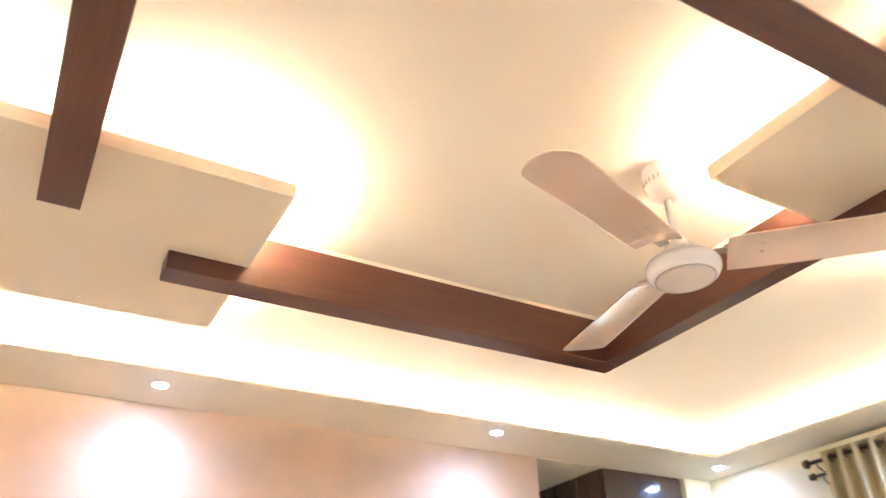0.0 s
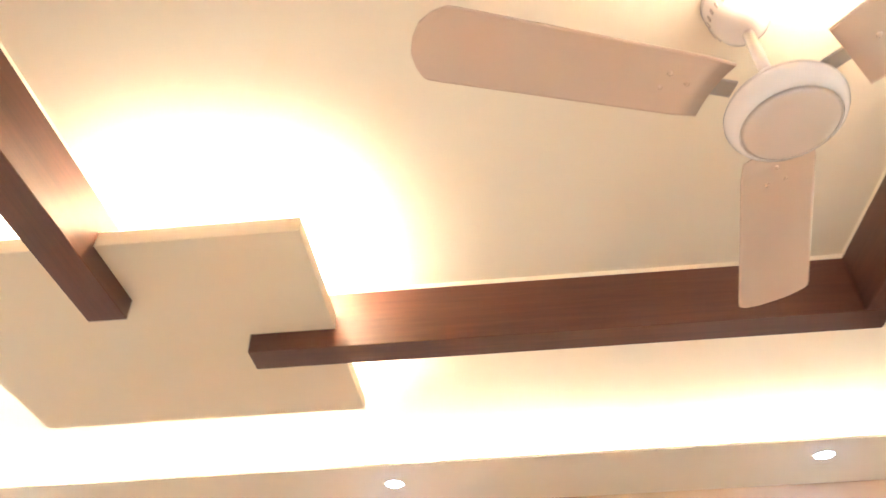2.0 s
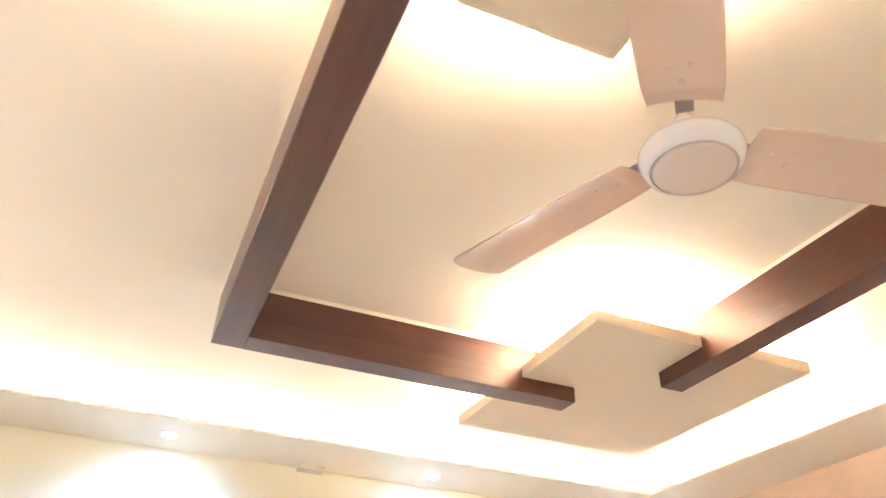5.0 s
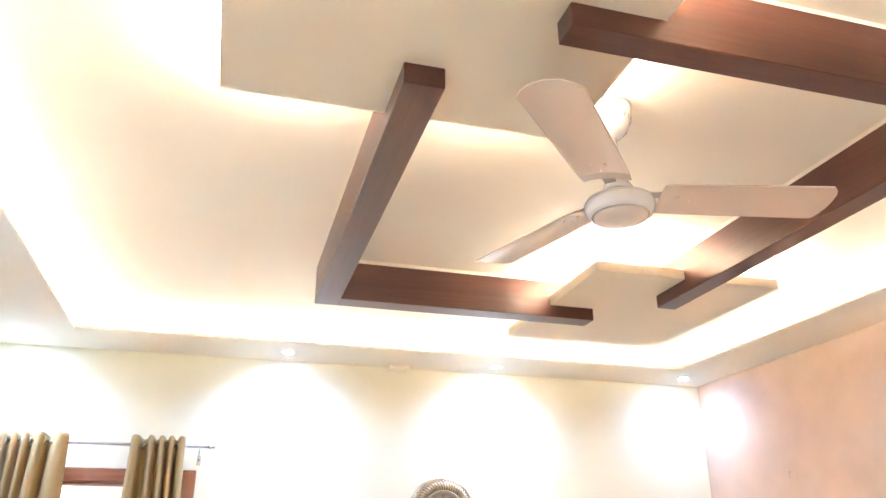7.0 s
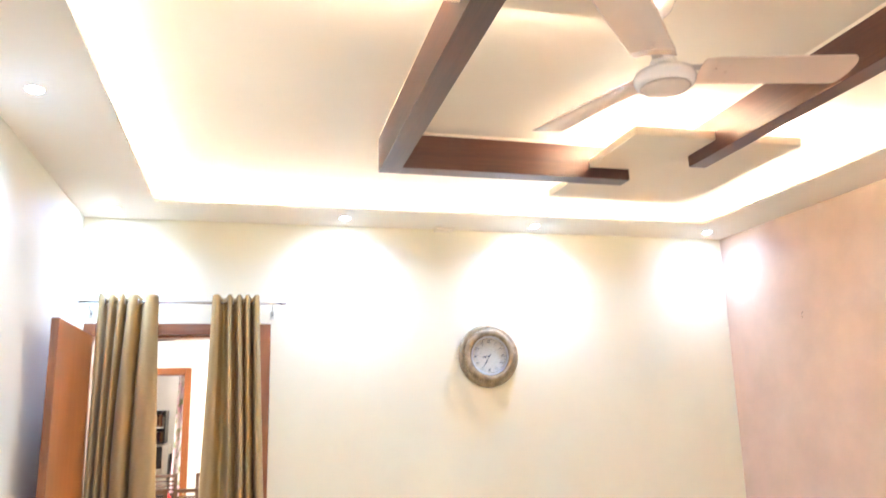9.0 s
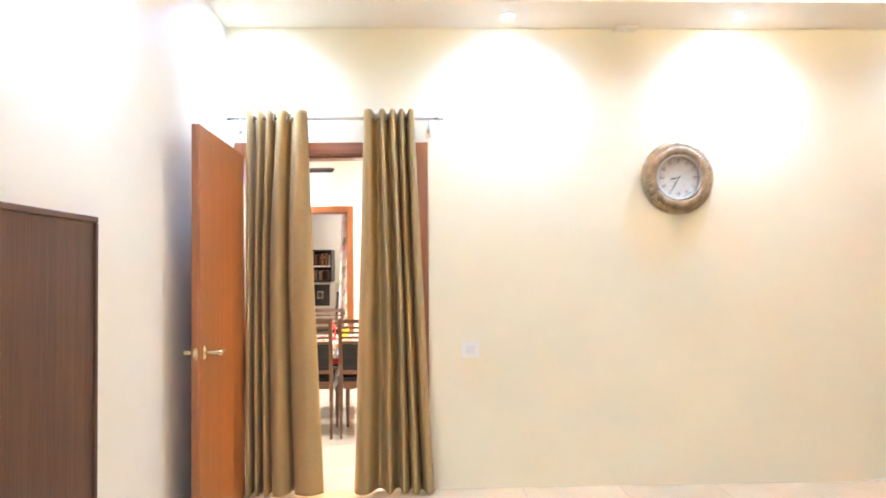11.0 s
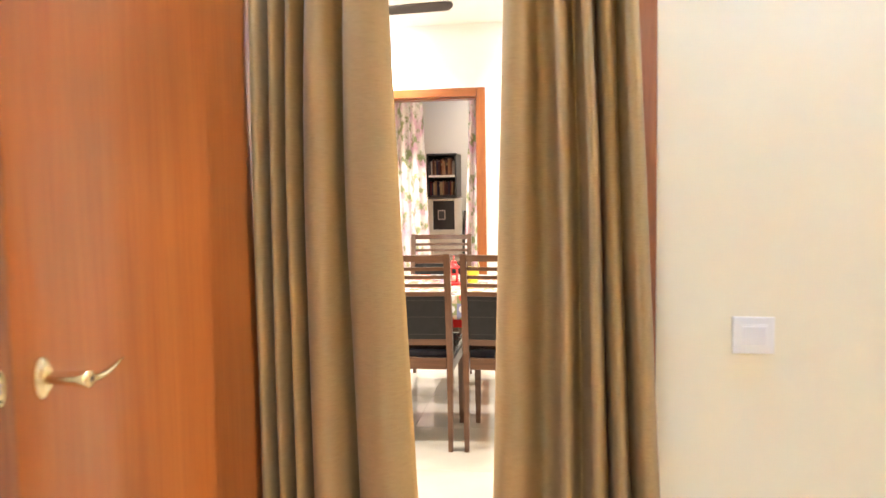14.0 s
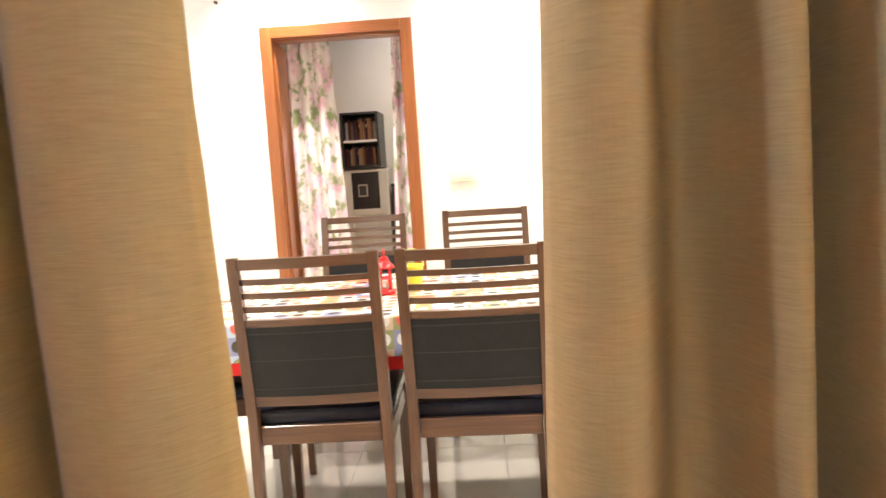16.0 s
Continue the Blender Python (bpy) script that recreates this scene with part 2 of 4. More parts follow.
# ---- bedroom shell ----
b = box(XD0, XW, YS - 0.2, -0.597, 0, 3.1)
box(XD0, XW, 0.592, YN + 0.2, 0, 3.1, bm=b)
box(XD0, XW, -0.597, 0.592, 2.132, 3.1, bm=b)
setting("wall_west", b, M_CREAM, "cream painted wall with a curtained doorway", "wall")
setting("wall_south", box(XW, XE + 0.2, YS - 0.2, YS, 0, 3.1), M_OFFWHITE, "plain off-white painted bedroom wall", "wall")
setting("wall_north", box(XW, PX0, YN, YN + 0.16, 0, 3.1), M_PEACH, "peach accent wall with a mottled texture", "wall")
setting("wall_north_east", box(4.31, XE, YN, YN + 0.16, 0, 3.1), M_CREAM, "narrow cream wall beside the wardrobe", "wall")
setting("wall_east", box(XE, XE + 0.2, YS, PY1, 0, 3.1), M_CREAM, "cream painted bedroom wall behind a curtain", "wall")
setting("wall_passage", box(PX0 - 0.16, PX0, YN + 0.162, PY1, 0, 3.1), M_CREAM, "cream side wall of the dressing passage", "wall")
setting("wall_passage_end", box(PX0 - 0.16, XE, PY1, PY1 + 0.2, 0, 3.1), M_CREAM, "cream end wall of the dressing passage", "wall")

# ---- false ceiling ----
setting("ceiling", box(XW, XE, YS, YN, ZC, ZC + 0.15), M_CEIL, "cream plaster upper ceiling of the tray", "ceiling")
for side, ext in (("west", (XW + 0.002, TW, YS + 0.002, YN - 0.002)), ("east", (TE, XE - 0.002, YS + 0.002, YN - 0.002)), ("south", (TW, TE, YS + 0.002, TS)), ("north", (TW, TE, TN, YN - 0.002))):
    setting("ceiling_bulkhead_" + side, box(*ext, ZB, ZB + 0.012), M_CEIL, "lowered cream plaster ceiling border with downlights", "ceiling")
setting("ceiling_passage", box(PX0, XE, YN + 0.002, PY1, ZB, ZB + 0.15), M_CEIL, "plain cream ceiling of the dressing passage", "ceiling")


def led_strip(x0, x1, y0, y1, z, material):
    return tagged(finish(box(x0, x1, y0, y1, z, z + 0.004), "led_strip", material), "warm white LED strip hidden behind the ceiling edge", "light strip", "cove LED strips")


LI, LW = 0.16, 0.012
zl = ZB + 0.013
led_strip(TW - LI, TW - LI + LW, TS, TN, zl, M_LED)
led_strip(TE + LI, TE + LI + LW, TS, TN, zl, M_LED)
led_strip(TW, TE, TS - LI, TS - LI + LW, zl, M_LED)
led_strip(TW, TE, TN + LI, TN + LI + LW, zl, M_LED)

# beams: a frame broken at two opposite corners
ZBM, ZBT = 2.727, 2.908


def beam(x0, x1, y0, y1, material, label, low=ZBM):
    t = thing("ceiling_beam", pose((x0 + x1) / 2, (y0 + y1) / 2, low), label, "ceiling beam", "beams of the ceiling frame")
    dx, dy = (x1 - x0) / 2, (y1 - y0) / 2
    part("beam_body", box(-dx, dx, -dy, dy, 0, ZBT - low, 0.002, 1), material, t)
    part("shadow_strip", box(-dx + 0.006, dx - 0.006, -dy + 0.006, dy - 0.006, ZBT - low, ZC - low + 0.01), M_CEIL, t, "thin cream plaster fillet above the beam")
    return t


beam(0.621, 2.390, 2.641, 2.736, M_BEAM_X, "dark walnut veneer box beam ending on a cream panel")
beam(2.312, 2.390, 1.381, 2.6405, M_BEAM_Y, "dark walnut veneer box beam meeting another at the corner")
beam(0.254, 2.075, 1.073, 1.180, M_BEAM_X, "dark walnut veneer box beam under a square ceiling panel")
beam(0.254, 0.359, 1.1805, 2.441, M_BEAM_Y, "dark walnut veneer box beam with a cut square end")


def ceiling_panel(x0, x1, y0, y1):
    low, thick = 2.787, 0.045
    t = thing("ceiling_panel", pose((x0 + x1) / 2, (y0 + y1) / 2, low), "cream square ceiling panel with a backlit edge", "ceiling panel", "backlit ceiling panels")
    dx, dy = (x1 - x0) / 2, (y1 - y0) / 2
    part("panel_board", box(-dx, dx, -dy, dy, 0, thick, 0.0015, 1), M_PANEL, t)
    part("panel_spacer", box(-dx + 0.2, dx - 0.2, -dy + 0.2, dy - 0.2, thick, ZC - low + 0.01), M_CEIL, t)
    e, z = 0.03, thick + 0.001
    for a in ((-dx + e, dx - e, dy - e - LW, dy - e), (-dx + e, dx - e, -dy + e, -dy + e + LW), (-dx + e, -dx + e + LW, -dy + e, dy - e), (dx - e - LW, dx - e, -dy + e, dy - e)):
        part("led_strip", box(*a, z, z + 0.004), M_LED_P, t, "warm white LED strip on the panel's top")
    return t


ceiling_panel(-0.226, 0.866, 2.210, 3.136)
ceiling_panel(1.831, 2.925, 0.631, 1.622)


# ---- downlights ----
# Also builds the unseen fill lamps of the dining room and study.
def downlight(x, y, z=ZB, watts=SPOT_WATTS, size=2.75, group="bedroom downlights", color=COOL):
    t = thing("downlight", pose(x, y, z), "small round downlight with cool white glow, also used for added lamps", "downlight", group)
    part("trim_ring", torus(0.036, 0.004, pose(0, 0, 0.001), 32, 8), M_CEIL, t)
    part("lens", lathe([(0.031, -0.0005), (0.030, -0.004), (0.024, -0.0056), (0.012, -0.0062)], 24), M_DISC, t, "glowing frosted lens")
    lamp = bpy.data.lights.new("downlight_lamp", "SPOT")
    lamp.energy, lamp.color, lamp.spot_size, lamp.spot_blend, lamp.shadow_soft_size = watts, color, size, 1.0, 0.05
    ob = new("downlight_lamp", lamp)
    ob.location = (x, y, z - 0.02)
    return t


for x, y in [(-1.15, 3.92), (0.855, 3.925), (2.61, 3.88), (4.33, 3.90), (-1.17, 2.48), (-1.15, 1.07), (-1.13, -0.42), (0.74, -0.42), (2.61, -0.40), (4.33, -0.40), (4.33, 1.07), (4.33, 2.52)]:
    downlight(x, y, watts=SPOT_WATTS * (0.34 if y > 3.5 else 1.0))

# ---- doorway of the bedroom ----
def door_frame(name, x0, x1, y0, y1, top, wide, label, stop=0.0):
    t = thing(name, pose((x0 + x1) / 2, (y0 + y1) / 2, 0), label, "door frame", kind="structure")
    dx, dy = (x1 - x0) / 2, (y1 - y0) / 2
    part("jamb", box(-dx, dx, -dy, -dy + wide, 0, top, 0.004), M_FRAME, t)
    part("jamb", box(-dx, dx, dy - wide, dy, 0, top, 0.004), M_FRAME, t)
    part("head", box(-dx, dx, -dy + wide + 0.001, dy - wide - 0.001, top - wide, top, 0.004), M_FRAME_Y, t)
    if stop:
        part("stop", box(-dx + 0.01, dx - 0.05, -dy + wide + 0.001, -dy + wide + stop, 0, top - wide - 0.001), M_FRAME, t)
        part("stop", box(-dx + 0.01, dx - 0.05, dy - wide - stop, dy - wide - 0.001, 0, top - wide - 0.001), M_FRAME, t)
        part("stop", box(-dx + 0.01, dx - 0.05, -dy + wide + stop + 0.001, dy - wide - stop - 0.001, top - wide - stop, top - wide - 0.001), M_FRAME_Y, t)
    return t


door_frame("door_frame_1", XD0 - 0.012, XW + 0.012, -0.595, 0.590, 2.13, 0.075, "polished teak door frame round the curtained doorway", 0.015)


def door_leaf():
    """Local: hinge at the origin, leaf along +x, face towards +y."""
    L, T, H = 1.042, 0.038, 2.026
    t = thing("door_1", pose(-1.350, -0.513, 0.012, 0, 0, 0.9), "open glossy teak veneer flush door with brass lever", "door", kind="structure")
    part("leaf", box(0, L, -T, 0, 0, H, 0.002, 1), M_TEAK, t)
    part("lipping", box(L + 0.0005, L + 0.006, -T, 0, 0, H, 0.001, 1), M_FRAME, t, "darker teak edge lipping")
    z, x = 0.946, L - 0.062
    handle = part("handle", lathe([(0.0115, 0.0), (0.0105, 0.02), (0.011, 0.04), (0.0125, 0.066), (0.0145, 0.080), (0.0135, 0.085), (0.006, 0.0865)], 24, m=Matrix.Translation((x, 0, z)) @ pose(0, 0, 0, -90)), M_BRASS, t, "polished brass lever handle")
    bb = bmesh.new()
    lathe([(0.020, 0.0005), (0.020, 0.004), (0.0165, 0.008), (0.012, 0.012)], 28, bm=bb, m=Matrix.Translation((x, 0, z)) @ pose(0, 0, 0, -90) @ Matrix.Diagonal((1, 1.75, 1, 1)))
    part("rosette", bb, M_BRASS, handle)
    for dz in (-0.026, 0.026):
        part("screw", lathe([(0.0036, 0.004), (0.0034, 0.0062), (0.0016, 0.0070)], 12, m=Matrix.Translation((x, 0, z + dz)) @ pose(0, 0, 0, -90)), M_CHROME, handle, "small steel screw")
    part("keyhole", lathe([(0.0045, 0.0866), (0.0045, 0.0872), (0.002, 0.0873)], 14, m=Matrix.Translation((x, 0, z)) @ pose(0, 0, 0, -90)), M_BRONZE, handle, "dark round end of the spindle")
    part("lever", tube([(x, 0.076, z), (x - 0.020, 0.079, z - 0.003), (x - 0.044, 0.080, z - 0.003), (x - 0.068, 0.079, z + 0.001), (x - 0.092, 0.076, z + 0.006), (x - 0.114, 0.073, z + 0.009)], 0.01, 12, taper=[0.0085, 0.0070, 0.0055, 0.0050, 0.0040, 0.0022]), M_BRASS, handle)
    plate = part("latch_plate", lathe([(0.0105, 0), (0.0105, 0.0016), (0.0085, 0.002)], 28, m=Matrix.Translation((L + 0.0062, -0.019, z)) @ pose(0, 0, 0, 0, 90) @ Matrix.Diagonal((2.7, 1, 1, 1))), M_BRASS, t, "oval brass latch plate on the door edge")
    part("latch_bolt", box(L + 0.0083, L + 0.015, -0.0245, -0.0135, z - 0.008, z + 0.008, 0.002), M_SILVER, plate, "small steel latch bolt")
    for dz in (-0.020, 0.020):
        part("plate_screw", lathe([(0.0034, 0.0), (0.0032, 0.0026), (0.0012, 0.003)], 12, m=Matrix.Translation((L + 0.0062, -0.019, z + dz)) @ pose(0, 0, 0, 0, 90)), M_BRONZE, plate, "dark screw head")
    part("outer_knob", lathe([(0.019, 0), (0.019, 0.004), (0.011, 0.008), (0.011, 0.03), (0.013, 0.05), (0.004, 0.053)], 20, m=Matrix.Translation((x, -T, z)) @ pose(0, 0, 0, 90)), M_BRASS, t, "brass handle on the hidden face")
    for hz in (0.25, 1.05, 1.80):
        part("hinge", tube([(-0.006, 0.004, hz - 0.05), (-0.006, 0.004, hz + 0.05)], 0.006), M_BRASS, t)


door_leaf()


# ---- curtains ----
def curtain(name, rod_x, zrod, zbot, top, bottom, folds, amp, material, label, group, first=1, seed=0, rings=True, along=(0, 1), ring_mat=None):
    """Pleated cloth. top, bottom: (start, end) along the wall at those heights; folds: the widths of its half waves."""
    total = sum(folds)
    t = thing(name, pose(rod_x, (bottom[0] + bottom[1]) / 2, 0), label, "curtain", group)
    yc = (bottom[0] + bottom[1]) / 2
    bm, rows = bmesh.new(), 100
    edges, s = [], 0.0
    for f in folds:
        edges.append((s / total, (s + f) / total))
        s += f
    us = []
    for k, (a, c) in enumerate(edges):
        us += [(k, j / 12) for j in range(12)]
    us.append((len(folds) - 1, 1.0))
    ztop = zrod + 0.045
    grid = []
    for i in range(rows + 1):
        h = i / rows
        z = ztop + (zbot - ztop) * h
        lift = 0.009 * max(0.0, 1 - h * 30) if rings else 0.0
        line = []
        q = min(1.0, 0.5 + h / 1.1)
        q = q * q * (3 - 2 * q) if rings else 1.0
        for k, f in us:
            a, c = [e * q + (k + j) / len(folds) * (1 - q) for j, e in enumerate(edges[k])]
            u = a + (c - a) * f
            width = (c - a) * (bottom[1] - bottom[0])
            sign = first * (1 if k % 2 == 0 else -1)
            w = min(amp, 0.85 * width + 0.018) if sign > 0 else min(1.15 * amp, 0.9 * width + 0.030)
            w = w * (0.85 + 0.45 * h) * q + 0.034 * (1 - q)
            shape = math.sin(math.pi * f)
            x = sign * w * shape
            wob = noise.noise((u * 7 + seed, z * 0.7, 3.1)) * 0.012 * min(1, 3 * h) + noise.noise((u * 26 + seed, z * 2.3, 9.7)) * 0.0035
            wob += noise.noise((z * 13, seed, 0.3)) * 0.005 * max(0.0, abs(u - 0.5) - 0.43) / 0.07
            ease = h ** 1.15
            y = (top[0] + (top[1] - top[0]) * u) * (1 - ease) + (bottom[0] + (bottom[1] - bottom[0]) * u) * ease
            y += 0.25 * width * math.sin(2 * math.pi * f) * -0.15 + noise.noise((u * 9, z * 0.9 + seed, 5.5)) * 0.008 * h
            line.append([x, wob, y - yc, z + lift * sign * shape])
        for _ in range(7):
            xs = [q[0] for q in line]
            for j in range(1, len(line) - 1):
                line[j][0] = (xs[j - 1] + 2 * xs[j] + xs[j + 1]) / 4
        grid.append([bm.verts.new((x + wob, y, zz)) for x, wob, y, zz in line])
    for r0, r1 in zip(grid, grid[1:]):
        for j in range(len(us) - 1):
            bm.faces.new((r0[j], r0[j + 1], r1[j + 1], r1[j])).smooth = True
    cloth = part("cloth", bm, material, t)
    mod = cloth.modifiers.new("thickness", "SOLIDIFY")
    mod.thickness = 0.0025
    if rings:
        for k in range(1, len(folds)):
            y = top[0] + (top[1] - top[0]) * k / len(folds) - yc
            part("eyelet", torus(0.021, 0.0045, pose(0, y, zrod, 90), 20, 8), ring_mat or M_CHROME, t, "metal eyelet ring")
    return t


ROD_X, ROD_Z = -1.30, 2.262
curtain("curtain", ROD_X, ROD_Z, 0.015, (-0.500, -0.138), (-0.510, -0.050), [0.042, 0.016, 0.032, 0.016, 0.036, 0.018, 0.105, 0.035, 0.17], 0.056, M_CURTAIN, "olive-brown woven eyelet curtain drawn aside on a rod", "doorway curtains", 1, 1)
curtain("curtain", ROD_X, ROD_Z, 0.015, (0.205, 0.508), (0.135, 0.612), [0.108, 0.085, 0.047, 0.047, 0.043, 0.022, 0.043, 0.030, 0.057], 0.056, M_CURTAIN, "olive-brown woven eyelet curtain hanging beside a gap", "doorway curtains", 1, 7)


def curtain_rod(x, z, y0, y1, wall, material, label, r=0.009, finial=0.016):
    t = thing("curtain_rod", pose(x, (y0 + y1) / 2, z), label, "curtain rod")
    h = (y1 - y0) / 2
    part("pole", tube([(0, -h, 0), (0, h, 0)], r, 14), material, t)
    for s in (-1, 1):
        part("finial", lathe([(r, 0), (finial, 0.004), (finial, 0.014), (r * 0.9, 0.018), (finial * 0.9, 0.03), (0.004, 0.04)], 18, m=Matrix.Translation((0, s * (h - 0.002), 0)) @ pose(0, 0, 0, -90 * s)), material, t)
        y = s * (h - 0.055)
        br = part("bracket", tube([(0, y, -r - 0.004), (0, y, -0.03), ((wall - x) * 0.6, y, -0.06), (wall - x + (0.002 if wall < x else -0.002), y, -0.075)], 0.004, 8), material, t)
        w = wall - x
        part("bracket_plate", box(*sorted((w, w + (0.004 if wall < x else -0.004))), y - 0.012, y + 0.012, -0.10, -0.045, 0.001, 1), material, br)
    return t


curtain_rod(ROD_X, ROD_Z, -0.612, 0.652, XW, M_CHROME, "slim chrome curtain rod over the doorway")

# curtain of the east wall, on a double rod
curtain_rod(4.44, 2.735, 2.30, 3.34, XE, M_BRONZE, "dark bronze front curtain rod with knob ends", 0.012, 0.026)
curtain_rod(4.50, 2.672, 2.30, 3.36, XE, M_BRONZE, "dark bronze rear curtain rod with knob ends", 0.009, 0.022)
curtain("curtain", 4.44, 2.735, 0.03, (2.45, 3.24), (2.42, 3.22), [0.052, 0.046] * 8, 0.045, M_BEIGE, "beige eyelet curtain gathered on a bronze rod", "east wall curtains", 1, 17, ring_mat=M_BRONZE)


# ---- ceiling fan ----
def ceiling_fan(name, x, y, zbot, ztop, start, blade_len, m_body, m_blade, m_cap, m_arm, label, wide=1.0):
    """Three-bladed fan: canopy at ztop, motor's underside at zbot."""
    t = thing(name, pose(x, y, zbot), label, "ceiling fan")
    top = ztop - zbot
    part("motor", lathe([(0.055, 0.0), (0.084, 0.002), (0.0935, 0.009), (0.1, 0.021), (0.1025, 0.033), (0.1015, 0.041), (0.0985, 0.043), (0.0985, 0.047), (0.096, 0.051), (0.078, 0.060), (0.046, 0.068), (0.034, 0.082)], 64), m_body, t)
    part("motor_cap", lathe([(0.002, -0.012), (0.03, -0.0115), (0.058, -0.0085), (0.075, -0.0035), (0.0825, 0.0022)], 56), m_cap, t, "domed glossy motor cover")
    part("seam", torus(0.0834, 0.0006, pose(0, 0, 0.0014), 64, 6), M_SEAM, t, "thin dark seam round the cover")
    part("band", torus(0.0988, 0.0007, pose(0, 0, 0.045), 64, 6), M_SEAM, t, "thin dark line round the motor")
    part("lower_cup", lathe([(0.046, 0.078), (0.043, 0.094), (0.030, 0.116), (0.018, 0.132), (0.014, 0.142)], 32), m_body, t)
    part("down_rod", tube([(0, 0, 0.10), (0, 0, top - 0.05)], 0.0115, 16), m_body, t)
    canopy = part("canopy", lathe([(0.013, top - 0.112), (0.026, top - 0.108), (0.046, top - 0.088), (0.058, top - 0.055), (0.063, top - 0.02), (0.064, top - 0.001)], 40), m_body, t)
    for k in range(24):
        a = math.radians(15 * k)
        part("vent_slot", box(-0.0012, 0.0016, -0.0024, 0.0024, -0.007, 0.007), M_SEAM, canopy, "small dark vent slot").matrix_local = pose(0.0590 * math.cos(a), 0.0590 * math.sin(a), top - 0.052, 0, 8, 15 * k)
    for k in range(3):
        ang = start + 120 * k
        m = pose(0, 0, 0.062, 0, 0, ang)
        bm = bmesh.new()
        n = 22
        rows = []
        for i in range(n + 1):
            f = 1 - (1 - i / n) ** 2.0
            r = 0.124 + (blade_len - 0.124) * f
            half = wide * (0.071 + 0.011 * f)
            if f < 0.04:
                half *= 0.94 + 1.5 * f
            tip = 0.034 * f ** 10
            rows.append([(r - tip * abs(q) ** 2.5, half * q * (1 - 0.05 * f ** 30 * abs(q)), 0.010 * (1 - q * q) - 0.013 * q) for q in (-1, -0.93, -0.75, -0.4, 0, 0.4, 0.75, 0.93, 1)])
        vs = [[bm.verts.new(m @ Vector(p)) for p in row] for row in rows]
        for a, c in zip(vs, vs[1:]):
            for j in range(8):
                bm.faces.new((a[j], c[j], c[j + 1], a[j + 1])).smooth = True
        blade = part("blade", bm, m_blade, t)
        sol = blade.modifiers.new("thickness", "SOLIDIFY")
        sol.thickness = 0.003
        arm = bmesh.new()
        box(0.085, 0.20, -0.017, 0.017, -0.006, -0.001, 0.0015, 1, bm=arm)
        bmesh.ops.transform(arm, matrix=m @ pose(0, 0, 0.016), verts=arm.verts)
        part("blade_arm", arm, m_arm, blade, "bare metal blade holder")
        for px, py in ((0.175, 0.0), (0.215, 0.018), (0.215, -0.018)):
            part("rivet", lathe([(0.005, 0.002), (0.0045, -0.002), (0.002, -0.0035)], 10, m=m @ Matrix.Translation((px, py, 0.006 - 0.013 * py / 0.054))), m_blade, blade)
    return t


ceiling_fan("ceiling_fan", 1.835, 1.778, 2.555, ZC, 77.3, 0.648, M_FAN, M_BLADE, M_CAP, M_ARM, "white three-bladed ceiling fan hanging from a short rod")


